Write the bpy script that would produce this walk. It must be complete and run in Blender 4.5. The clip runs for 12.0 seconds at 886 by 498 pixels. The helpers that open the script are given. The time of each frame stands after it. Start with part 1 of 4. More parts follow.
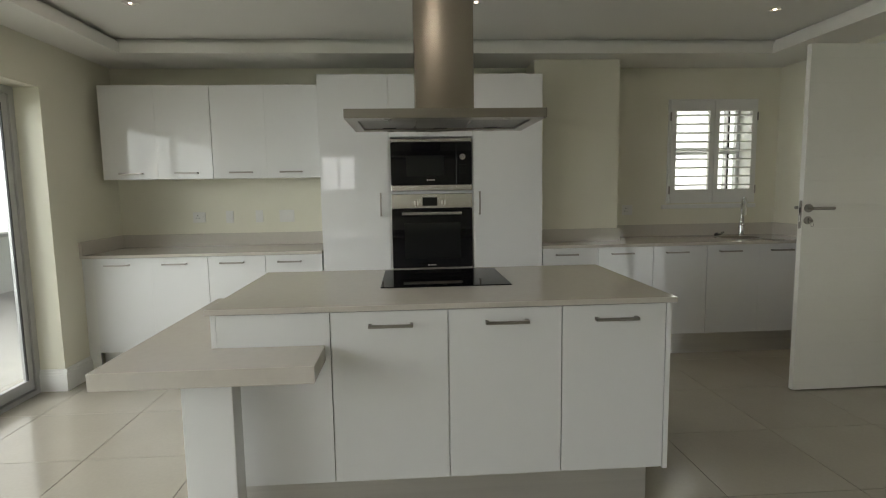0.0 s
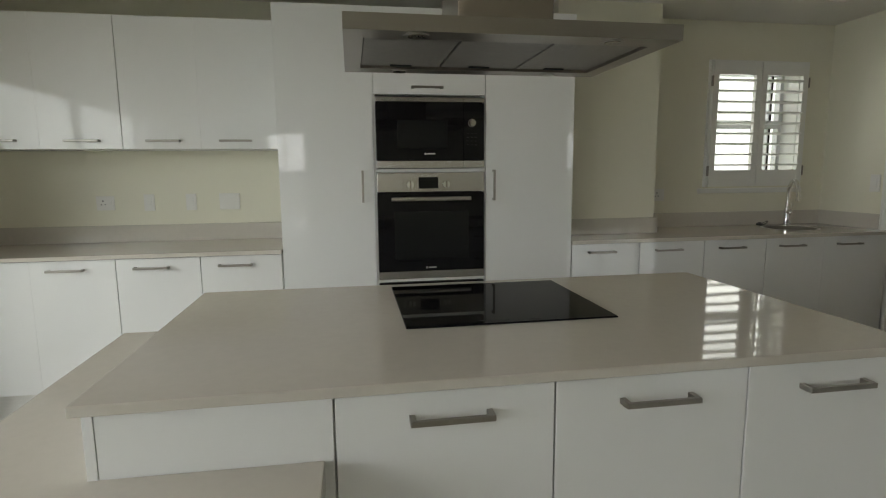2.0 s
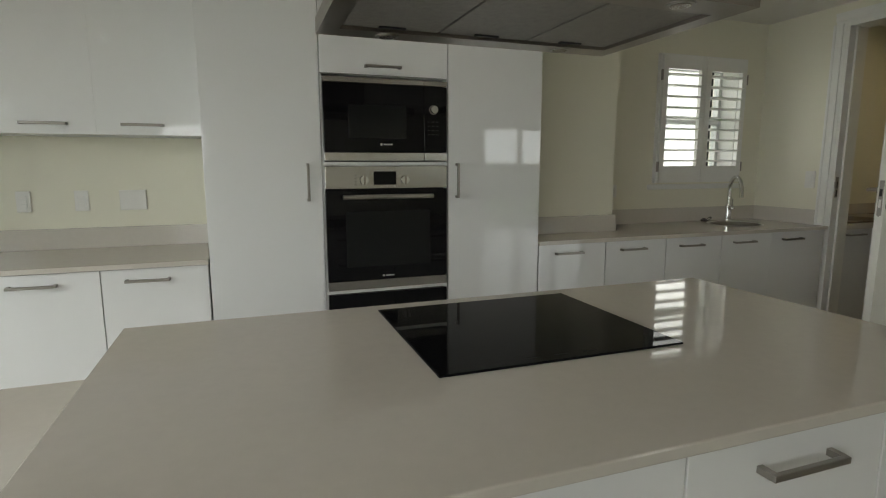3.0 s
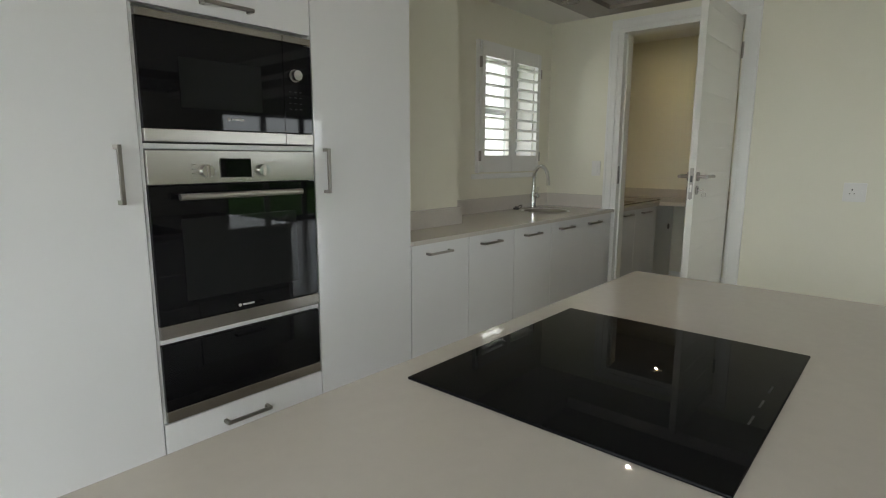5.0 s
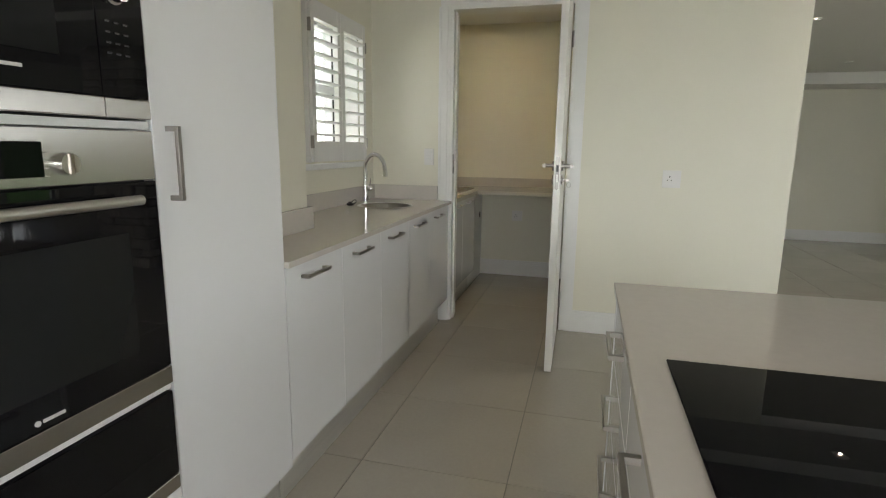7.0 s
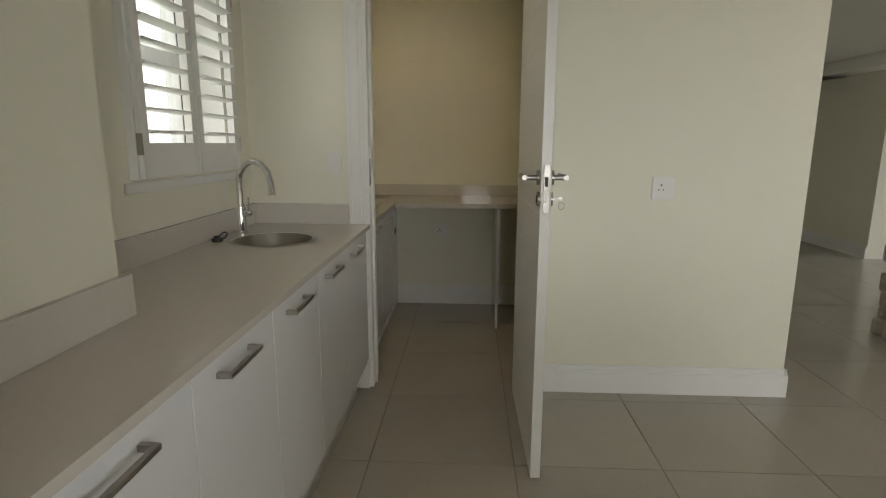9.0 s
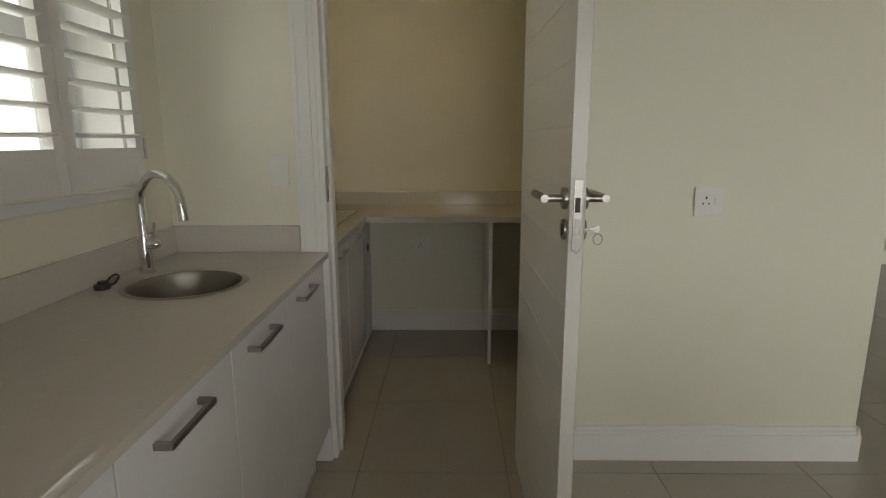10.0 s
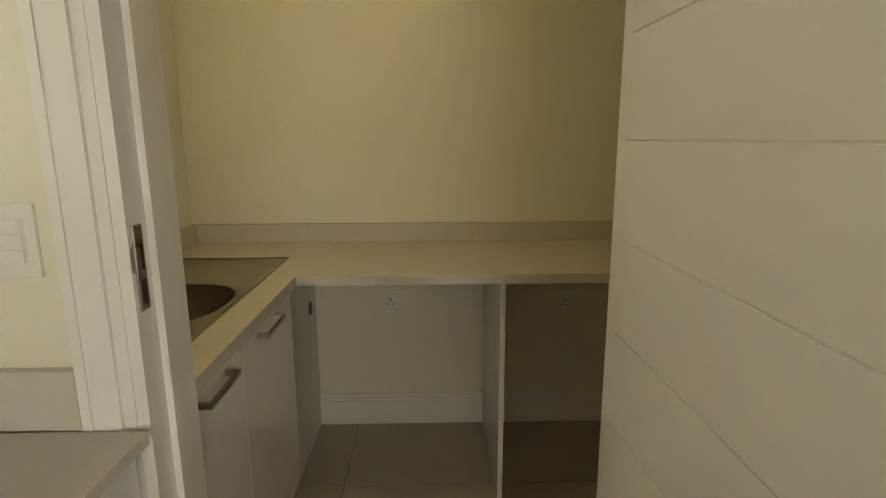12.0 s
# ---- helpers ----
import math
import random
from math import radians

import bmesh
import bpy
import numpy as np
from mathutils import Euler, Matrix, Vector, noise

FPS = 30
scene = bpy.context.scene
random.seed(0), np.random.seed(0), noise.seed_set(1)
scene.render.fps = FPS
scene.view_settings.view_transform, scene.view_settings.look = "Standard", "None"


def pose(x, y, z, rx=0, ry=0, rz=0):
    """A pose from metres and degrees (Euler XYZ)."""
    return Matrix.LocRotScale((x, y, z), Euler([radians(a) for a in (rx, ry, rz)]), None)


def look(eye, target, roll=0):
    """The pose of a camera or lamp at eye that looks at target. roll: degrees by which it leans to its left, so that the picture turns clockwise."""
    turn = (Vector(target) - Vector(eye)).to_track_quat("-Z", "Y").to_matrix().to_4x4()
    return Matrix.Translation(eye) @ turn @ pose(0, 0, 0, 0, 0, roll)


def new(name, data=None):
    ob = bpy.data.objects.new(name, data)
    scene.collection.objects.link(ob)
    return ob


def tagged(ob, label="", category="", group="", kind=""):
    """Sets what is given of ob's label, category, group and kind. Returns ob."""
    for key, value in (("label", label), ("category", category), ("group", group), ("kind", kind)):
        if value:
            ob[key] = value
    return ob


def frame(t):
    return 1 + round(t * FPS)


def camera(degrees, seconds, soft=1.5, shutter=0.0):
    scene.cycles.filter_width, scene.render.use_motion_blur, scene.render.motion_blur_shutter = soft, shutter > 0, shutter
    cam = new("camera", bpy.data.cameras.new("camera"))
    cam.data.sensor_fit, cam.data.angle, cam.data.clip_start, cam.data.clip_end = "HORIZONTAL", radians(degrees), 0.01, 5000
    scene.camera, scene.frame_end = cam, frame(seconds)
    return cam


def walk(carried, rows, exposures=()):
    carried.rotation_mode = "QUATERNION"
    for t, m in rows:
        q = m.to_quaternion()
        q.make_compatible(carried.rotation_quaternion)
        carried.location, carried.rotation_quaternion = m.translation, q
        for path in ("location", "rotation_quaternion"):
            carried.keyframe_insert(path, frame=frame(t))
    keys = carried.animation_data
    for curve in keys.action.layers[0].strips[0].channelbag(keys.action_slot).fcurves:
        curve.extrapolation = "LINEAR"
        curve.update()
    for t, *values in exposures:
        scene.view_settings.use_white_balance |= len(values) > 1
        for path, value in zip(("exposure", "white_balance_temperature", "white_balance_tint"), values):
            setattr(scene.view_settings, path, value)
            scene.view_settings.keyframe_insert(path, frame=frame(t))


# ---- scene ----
cam = camera(78.6, 12.0, soft=1.15)
EXPOSURES = [(0.0, -1.1, 7100, 16), (2.5, -1.17, 7100, 15), (4.5, -0.9, 6800, 16), (5.5, -0.62, 6750, 17), (7.0, -0.34, 6850, 19),
             (9.0, -0.66, 7150, 20), (9.5, -0.8, 7250, 20), (10.0, -0.9, 7250, 20), (10.5, -0.78, 7350, 19), (11.0, -0.6, 7700, 18), (11.5, -0.38, 8300, 17), (12.0, -0.18, 8750, 16)]
PATH = [
    (0, (0.131, -0.132, 1.318), (0.256, 1.852, 1.099), -0.9),
    (0.5, (0.105, 0.13, 1.318), (0.239, 2.11, 1.072), -0.9),
    (1, (0.035, 0.364, 1.317), (0.193, 2.34, 1.046), -0.7),
    (1.5, (-0.041, 0.625, 1.306), (0.183, 2.593, 1.029), -0.6),
    (2, (-0.129, 0.894, 1.288), (0.199, 2.846, 1.007), -0.5),
    (2.5, (-0.224, 1.11, 1.29), (0.255, 3.029, 0.999), -0.3),
    (4.5, (-0.593, 1.943, 1.266), (0.711, 3.424, 0.939), 0.2),
    (5, (-0.634, 2.133, 1.266), (0.855, 3.426, 0.934), 0.2),
    (5.5, (-0.628, 2.343, 1.267), (1.0, 3.453, 0.925), 0.5),
    (6, (-0.59, 2.536, 1.261), (1.157, 3.444, 0.911), 0.8),
    (6.5, (-0.54, 2.733, 1.255), (1.298, 3.431, 0.891), 0.7),
    (7, (-0.407, 2.922, 1.261), (1.494, 3.422, 0.89), 0.7),
    (9, (0.643, 3.345, 1.286), (2.604, 3.441, 0.903), 0.2),
    (9.5, (0.979, 3.364, 1.296), (2.94, 3.424, 0.908), 0.0),
    (10, (1.293, 3.374, 1.305), (3.253, 3.403, 0.911), -0.2),
    (10.5, (1.629, 3.385, 1.322), (3.589, 3.395, 0.924), -0.4),
    (11, (1.931, 3.406, 1.337), (3.891, 3.403, 0.94), -0.8),
    (11.5, (2.221, 3.41, 1.341), (4.18, 3.388, 0.941), -0.4),
    (12, (2.531, 3.393, 1.34), (4.489, 3.351, 0.935), -0.25),
]
walk(cam, [(t, look(eye, target, roll)) for t, eye, target, roll in PATH], EXPOSURES)

# ---- world and light ----
world = bpy.data.worlds.new("sky")
scene.world = world
world.use_nodes = True
wn = world.node_tree
sky = wn.nodes.new("ShaderNodeTexSky")
sky.sky_type = 'NISHITA'
sky.sun_disc = False
sky.sun_elevation, sky.sun_rotation = radians(48), radians(250)
sky.dust_density = 3.0
wn.links.new(sky.outputs[0], wn.nodes["Background"].inputs[0])
wn.nodes["Background"].inputs[1].default_value = 0.13


def area(name, loc, target, w, h, power, colour):
    d = bpy.data.lights.new(name, 'AREA')
    d.shape, d.size, d.size_y, d.energy, d.color = 'RECTANGLE', w, h, power, colour
    o = new(name, d)
    o.matrix_basis = look(loc, target)
    return o


sun = new("sun", bpy.data.lights.new("sun", 'SUN'))
sun.data.energy, sun.data.angle, sun.data.color = 0.8, radians(15), (1.0, 0.96, 0.9)
sun.matrix_basis = look((0, 0, 10), (-4.0, -5.5, 0))
DAY, PATIO = (0.97, 1.0, 0.98), (0.86, 0.95, 1.0)
area("patio_sky", (-5.0, -1.2, 2.4), (-2.4, -1.2, 1.4), 12.0, 3.2, 990, PATIO)
area("window_sky", (4.0, 6.2, 2.4), (4.0, 4.5, 2.2), 6.5, 3.6, 148, DAY)
area("garden_sky", (5.6, -16.0, 4.9), (5.6, -3.5, 3.5), 20.0, 7.0, 4500, PATIO)
area("rear_sky", (-1.3, -5.0, 1.8), (-1.3, -4.0, 1.5), 1.5, 1.5, 9, DAY)


# ---- materials ----
def mat(name, colour, rough=0.5, metal=0.0, vary=0.06, scale=6.0, fine=90.0, bump=0.02, coat=0.0, stretch=(1, 1, 1), spec=0.5, rand=0.0):
    m = bpy.data.materials.new(name)
    m.use_nodes = True
    t = m.node_tree
    b = t.nodes["Principled BSDF"]
    b.inputs["Metallic"].default_value = metal
    b.inputs["Specular IOR Level"].default_value = spec
    b.inputs["Coat Weight"].default_value = coat
    b.inputs["Coat Roughness"].default_value = 0.03
    tc = t.nodes.new("ShaderNodeTexCoord")
    mp = t.nodes.new("ShaderNodeMapping")
    mp.inputs["Scale"].default_value = stretch
    t.links.new(tc.outputs["Object"], mp.inputs[0])
    n1 = t.nodes.new("ShaderNodeTexNoise")
    n1.inputs["Scale"].default_value, n1.inputs["Detail"].default_value = scale, 4
    n2 = t.nodes.new("ShaderNodeTexNoise")
    n2.inputs["Scale"].default_value, n2.inputs["Detail"].default_value = fine, 3
    for n in (n1, n2):
        t.links.new(mp.outputs[0], n.inputs["Vector"])
    add = t.nodes.new("ShaderNodeMath")
    add.operation = 'MULTIPLY_ADD'
    add.inputs[1].default_value = 0.65
    half = t.nodes.new("ShaderNodeMath")
    half.operation = 'MULTIPLY'
    half.inputs[1].default_value = 0.35
    t.links.new(n2.outputs["Fac"], half.inputs[0])
    t.links.new(n1.outputs["Fac"], add.inputs[0])
    t.links.new(half.outputs[0], add.inputs[2])
    ramp = t.nodes.new("ShaderNodeValToRGB")
    ramp.color_ramp.elements[0].position, ramp.color_ramp.elements[1].position = 0.3, 0.7
    ramp.color_ramp.elements[0].color = (*[max(0, c * (1 - vary)) for c in colour], 1)
    ramp.color_ramp.elements[1].color = (*[min(0.95, c * (1 + vary)) for c in colour], 1)
    t.links.new(add.outputs[0], ramp.inputs[0])
    out = ramp.outputs[0]
    if rand:
        info = t.nodes.new("ShaderNodeObjectInfo")
        hsv = t.nodes.new("ShaderNodeHueSaturation")
        rng = t.nodes.new("ShaderNodeMapRange")
        rng.inputs["To Min"].default_value, rng.inputs["To Max"].default_value = 1 - rand, 1 + rand
        t.links.new(info.outputs["Random"], rng.inputs["Value"])
        t.links.new(rng.outputs[0], hsv.inputs["Value"])
        t.links.new(out, hsv.inputs["Color"])
        out = hsv.outputs[0]
    t.links.new(out, b.inputs["Base Color"])
    rr = t.nodes.new("ShaderNodeMapRange")
    rr.inputs["To Min"].default_value, rr.inputs["To Max"].default_value = rough * 0.85, min(1, rough * 1.15)
    t.links.new(n1.outputs["Fac"], rr.inputs["Value"])
    t.links.new(rr.outputs[0], b.inputs["Roughness"])
    if bump:
        bp = t.nodes.new("ShaderNodeBump")
        bp.inputs["Strength"].default_value, bp.inputs["Distance"].default_value = bump, 0.01
        t.links.new(n2.outputs["Fac"], bp.inputs["Height"])
        t.links.new(bp.outputs[0], b.inputs["Normal"])
    return m


def glow(name, colour, strength):
    m = bpy.data.materials.new(name)
    m.use_nodes = True
    b = m.node_tree.nodes["Principled BSDF"]
    b.inputs["Base Color"].default_value = (*colour, 1)
    b.inputs["Emission Color"].default_value = (*colour, 1)
    b.inputs["Emission Strength"].default_value = strength
    return m


def glass_mat(name):
    m = bpy.data.materials.new(name)
    m.use_nodes = True
    t = m.node_tree
    t.nodes.remove(t.nodes["Principled BSDF"])
    clear, gloss, mix, lw, pw_, sc = (t.nodes.new(n) for n in ("ShaderNodeBsdfTransparent", "ShaderNodeBsdfGlossy", "ShaderNodeMixShader", "ShaderNodeLayerWeight", "ShaderNodeMath", "ShaderNodeMath"))
    clear.inputs[0].default_value = (0.95, 0.97, 0.96, 1)
    gloss.inputs["Roughness"].default_value = 0.0
    pw_.operation, sc.operation = 'POWER', 'MULTIPLY_ADD'
    pw_.inputs[1].default_value, sc.inputs[1].default_value, sc.inputs[2].default_value = 4.0, 0.5, 0.04
    t.links.new(lw.outputs["Facing"], pw_.inputs[0])
    t.links.new(pw_.outputs[0], sc.inputs[0])
    t.links.new(sc.outputs[0], mix.inputs[0])
    t.links.new(clear.outputs[0], mix.inputs[1])
    t.links.new(gloss.outputs[0], mix.inputs[2])
    t.links.new(mix.outputs[0], t.nodes["Material Output"].inputs[0])
    return m


HOBG = mat("ceramic hob glass", (0.006, 0.006, 0.007), 0.015, vary=0.1, bump=0.0, spec=0.05)
STEELD = mat("satin steel sink bowl", (0.3, 0.28, 0.25), 0.3, 1.0, vary=0.03, scale=6, fine=300, bump=0.0, stretch=(10, 0.5, 1))
WALL = mat("cream wall paint", (0.76, 0.74, 0.62), 0.55, vary=0.025, scale=1.6, fine=240, bump=0.05)
CEIL = mat("white ceiling paint", (0.79, 0.78, 0.74), 0.7, vary=0.02, scale=1.2, fine=200, bump=0.04)
TRIM = mat("white trim enamel", (0.78, 0.78, 0.75), 0.3, vary=0.02, bump=0.02)
GLOSS = mat("white high-gloss laminate", (0.765, 0.772, 0.77), 0.025, vary=0.01, scale=2, fine=12, bump=0.002, coat=0.2)
CARC = mat("white melamine carcass", (0.74, 0.75, 0.73), 0.4, vary=0.015)
STONE = mat("warm grey quartz", (0.57, 0.535, 0.48), 0.035, vary=0.025, scale=40, fine=600, bump=0.0, spec=0.4)
TILE = mat("polished porcelain", (0.4, 0.37, 0.315), 0.14, vary=0.06, scale=2.2, fine=60, bump=0.006, rand=0.03)
GROUT = mat("grey grout", (0.2, 0.19, 0.17), 0.9, vary=0.15, scale=20, bump=0.2)
STEEL = mat("brushed stainless steel", (0.36, 0.32, 0.275), 0.22, 1.0, vary=0.03, scale=4, fine=260, bump=0.005, stretch=(0.3, 0.3, 12))
STEELH = mat("brushed steel panel", (0.47, 0.445, 0.41), 0.24, 1.0, vary=0.02, scale=5, fine=260, bump=0.004, stretch=(0.3, 1, 12))
HOODS = mat("brushed steel hood canopy", (0.33, 0.305, 0.27), 0.3, 1.0, vary=0.03, scale=5, fine=260, bump=0.004, stretch=(0.3, 1, 12))
NICKEL = mat("satin nickel handle", (0.34, 0.32, 0.295), 0.3, 1.0, vary=0.03, scale=8, fine=300, bump=0.0, stretch=(1, 1, 12))
CHROME = mat("chrome", (0.78, 0.78, 0.77), 0.06, 1.0, vary=0.02, bump=0.0)
BLACK = mat("black glass", (0.005, 0.005, 0.006), 0.03, vary=0.1, bump=0.0, spec=0.3)
SMOKE = mat("smoked oven window", (0.011, 0.012, 0.012), 0.02, vary=0.0, scale=1, fine=2, bump=0.0, spec=0.3)
DARK = mat("dark plastic", (0.02, 0.02, 0.02), 0.5, vary=0.1)
ALU = mat("anodised aluminium", (0.55, 0.55, 0.55), 0.4, 0.7, vary=0.04, scale=8, bump=0.01)
PLINTH = mat("brushed aluminium plinth", (0.62, 0.61, 0.58), 0.35, 0.7, vary=0.06, scale=3, fine=50, stretch=(0.4, 0.4, 20))
PVC = mat("white plastic plate", (0.76, 0.75, 0.71), 0.35, vary=0.01)
MESH = mat("hood filter mesh", (0.34, 0.33, 0.31), 0.45, 0.8, vary=0.2, scale=60, fine=500, bump=0.25)
DOORP = mat("white satin door paint", (0.76, 0.75, 0.70), 0.3, vary=0.02, scale=3, bump=0.02)
ROCK = mat("rough pale stone", (0.42, 0.38, 0.31), 0.9, vary=0.35, scale=14, fine=80, bump=0.7, rand=0.2)
GRASS = mat("lawn", (0.08, 0.2, 0.03), 0.9, vary=0.35, scale=3, fine=60, bump=0.2, spec=0.05)
PAVE = mat("patio paving", (0.5, 0.49, 0.46), 0.7, vary=0.12, scale=4, bump=0.1)
MARK = mat("pale printed mark", (0.6, 0.6, 0.58), 0.5, vary=0.02)
FAINT = mat("faint grey print", (0.035, 0.035, 0.035), 0.4, vary=0.05)
BARM = mat("satin steel bar", (0.6, 0.58, 0.54), 0.3, 1.0, vary=0.03, bump=0.005)
GREY = mat("grey window aluminium", (0.62, 0.63, 0.63), 0.4, vary=0.03)
LED = glow("lamp lens", (1.0, 0.86, 0.66), 15.0)
GLASS = glass_mat("clear glass")
for m in (STEEL, STEELH):
    tn = m.node_tree.nodes.new("ShaderNodeTangent")
    tn.direction_type, tn.axis = 'RADIAL', 'Z'
    bs = m.node_tree.nodes["Principled BSDF"]
    bs.inputs["Anisotropic"].default_value = 0.8
    bs.inputs["Anisotropic Rotation"].default_value = 0.25 if m is STEEL else 0.0
    m.node_tree.links.new(tn.outputs[0], bs.inputs["Tangent"])


# ---- builders ----
def box(bm, x0, x1, y0, y1, z0, z1):
    v = [bm.verts.new((x, y, z)) for z in (z0, z1) for x, y in ((x0, y0), (x1, y0), (x1, y1), (x0, y1))]
    for f in ((3, 2, 1, 0), (4, 5, 6, 7), (0, 1, 5, 4), (1, 2, 6, 5), (2, 3, 7, 6), (3, 0, 4, 7)):
        bm.faces.new([v[i] for i in f])
    return bm


def rounded(*d, r=0.002, seg=2):
    bm = box(bmesh.new(), *d)
    bmesh.ops.bevel(bm, geom=bm.edges[:], offset=r, segments=seg, profile=0.5, affect='EDGES', clamp_overlap=True)
    return bm


def boxes(*ds):
    bm = bmesh.new()
    for d in ds:
        box(bm, *d)
    return bm


def disc(bm, c, r, depth, axis='Z', seg=28, r2=None):
    """A cylinder or cone round c, along one axis."""
    m = {'Z': Matrix(), 'Y': Matrix.Rotation(radians(90), 4, 'X'), 'X': Matrix.Rotation(radians(90), 4, 'Y')}[axis]
    bmesh.ops.create_cone(bm, cap_ends=True, segments=seg, radius1=r, radius2=r if r2 is None else r2, depth=depth, matrix=Matrix.Translation(c) @ m)
    return bm


def tube(bm, pts, r, seg=14):
    """A round bar through points."""
    pts = [Vector(p) for p in pts]
    rings = []
    for i, p in enumerate(pts):
        d = (pts[min(i + 1, len(pts) - 1)] - pts[max(i - 1, 0)]).normalized()
        up = Vector((0, 0, 1)) if abs(d.z) < 0.9 else Vector((1, 0, 0))
        a = d.cross(up).normalized()
        if rings and a.dot(last) < 0:
            a = -a
        last = a
        b = d.cross(a)
        rr = r[i] if isinstance(r, (list, tuple)) else r
        rings.append([bm.verts.new(p + rr * (math.cos(k * math.tau / seg) * a + math.sin(k * math.tau / seg) * b)) for k in range(seg)])
    for q, w in zip(rings, rings[1:]):
        for k in range(seg):
            bm.faces.new((q[k], q[(k + 1) % seg], w[(k + 1) % seg], w[k]))
    bm.faces.new(rings[0][::-1])
    bm.faces.new(rings[-1])
    return bm


def ring_rows(bm, rows, seg=48, power=2.0, cap=True):
    """Rings (cx, cy, z, rx, ry) joined to a bowl or a rim."""
    made = []
    for cx, cy, z, rx, ry in rows:
        ring = []
        for k in range(seg):
            c, s = math.cos(k * math.tau / seg), math.sin(k * math.tau / seg)
            n = (abs(c) ** power + abs(s) ** power) ** (-1 / power)
            ring.append(bm.verts.new((cx + rx * c * n, cy + ry * s * n, z)))
        made.append(ring)
    for q, w in zip(made, made[1:]):
        for k in range(seg):
            bm.faces.new((q[k], q[(k + 1) % seg], w[(k + 1) % seg], w[k]))
    if cap:
        bm.faces.new(made[-1])
    return bm


def holed(bm, x0, x1, y0, y1, z0, z1, cx, cy, rx, ry, seg=48, power=2.0):
    """A slab with a round hole."""
    def rings(z):
        inner, outer = [], []
        for k in range(seg):
            c, s = math.cos((k + 0.5) * math.tau / seg), math.sin((k + 0.5) * math.tau / seg)
            n = (abs(c) ** power + abs(s) ** power) ** (-1 / power)
            inner.append(bm.verts.new((cx + rx * c * n, cy + ry * s * n, z)))
            tx = ((x1 - cx) if c > 0 else (x0 - cx)) / c
            ty = ((y1 - cy) if s > 0 else (y0 - cy)) / s
            outer.append(bm.verts.new((cx + c * min(tx, ty), cy + s * min(tx, ty), z)))
        return inner, outer
    ia, oa = rings(z0)
    ib, ob = rings(z1)
    corners = [(x1, y1), (x0, y1), (x0, y0), (x1, y0)]
    for k in range(seg):
        j = (k + 1) % seg
        bm.faces.new((ib[k], ib[j], ob[j], ob[k]))
        bm.faces.new((ia[j], ia[k], oa[k], oa[j]))
        bm.faces.new((ia[k], ia[j], ib[j], ib[k]))
        bm.faces.new((oa[j], oa[k], ob[k], ob[j]))
        for x, y in corners:
            p, q = ob[k].co, ob[j].co
            if (abs(p.x - x) < 1e-6) != (abs(q.x - x) < 1e-6) and (abs(p.y - y) < 1e-6) != (abs(q.y - y) < 1e-6) and (p - q).length > 1e-5 and abs(p.x - q.x) > 1e-6 and abs(p.y - q.y) > 1e-6:
                t = [bm.verts.new((x, y, z)) for z in (z0, z1)]
                bm.faces.new((ob[k], ob[j], t[1]))
                bm.faces.new((oa[j], oa[k], t[0]))
    return bm


def mesh_of(name, bm, material, smooth=False):
    bmesh.ops.recalc_face_normals(bm, faces=bm.faces[:])
    me = bpy.data.meshes.new(name)
    bm.to_mesh(me)
    bm.free()
    me.materials.append(material)
    if smooth:
        for p in me.polygons:
            p.use_smooth = True
        me.set_sharp_from_angle(angle=radians(40))
    return me


def thing(name, at, label, category, group="", kind=""):
    ob = new(name)
    ob.location = at
    ob.empty_display_size = 0.05
    return tagged(ob, label, category, group, kind)


def part(name, bm, material, parent, label="", smooth=False):
    ob = new(name, mesh_of(name, bm, material, smooth))
    ob.parent = parent
    root = parent
    while root.parent:
        root = root.parent
    if parent is root:
        ob.matrix_parent_inverse = Matrix.Translation(-Vector(root.location))
    return tagged(ob, label)


def piece(name, me, parent, at):
    ob = new(name, me)
    ob.location = at
    ob.parent = parent
    return ob


def solid(name, bm, material, label="", category="", kind="structure", smooth=False):
    return tagged(new(name, mesh_of(name, bm, material, smooth)), label, category, "", kind)


# ---- structure ----
NY, WX, EX = 4.45, -2.21, 3.35
SOFF, TOP = 2.31, 2.42
floor = solid("floor", boxes((-2.6, 8.6, -4.2, 4.7, -0.2, -0.004)), GROUT, "pale polished porcelain tile floor with thin dark joints", "floor")

wall_north = solid("wall_north", boxes((WX - 0.25, 2.415, NY, NY + 0.24, 0, 2.6), (3.105, 5.05, NY, NY + 0.24, 0, 2.6), (2.415, 3.105, NY, NY + 0.24, 0, 1.2), (2.415, 3.105, NY, NY + 0.24, 2.01, 2.6)), WALL, "cream painted wall behind the kitchen units", "wall")
pier = solid("wall_pier", boxes((1.135, 1.815, 4.15, NY, 0, SOFF)), WALL, "cream painted wall pier beside tall units", "wall")
# the gap from y -3.7 to -1.0 is an added, unseen opening for daylight
wall_west = solid("wall_west", boxes((WX - 0.25, WX, 3.58, NY, 0, 2.6), (WX - 0.25, WX, -0.6, 3.58, 2.01, 2.6), (WX - 0.25, WX, -1.0, -0.6, 0, 2.01), (WX - 0.25, WX, -4.2, -0.6, 2.01, 2.6), (WX - 0.25, WX, -4.2, -3.7, 0, 2.01)), WALL, "cream painted wall with a wide sliding door opening", "wall")
DY0, DY1, DZ, WTH = 3.06, 3.848, 2.165, 0.145
wall_east = solid("wall_east", boxes((EX, EX + WTH, 1.715, DY0 - 0.02, 0, 2.6), (EX, EX + WTH, DY1 + 0.02, NY, 0, 2.6), (EX, EX + WTH, DY0 - 0.02, DY1 + 0.02, DZ + 0.02, 2.6)), WALL, "cream painted wall with the scullery doorway", "wall")
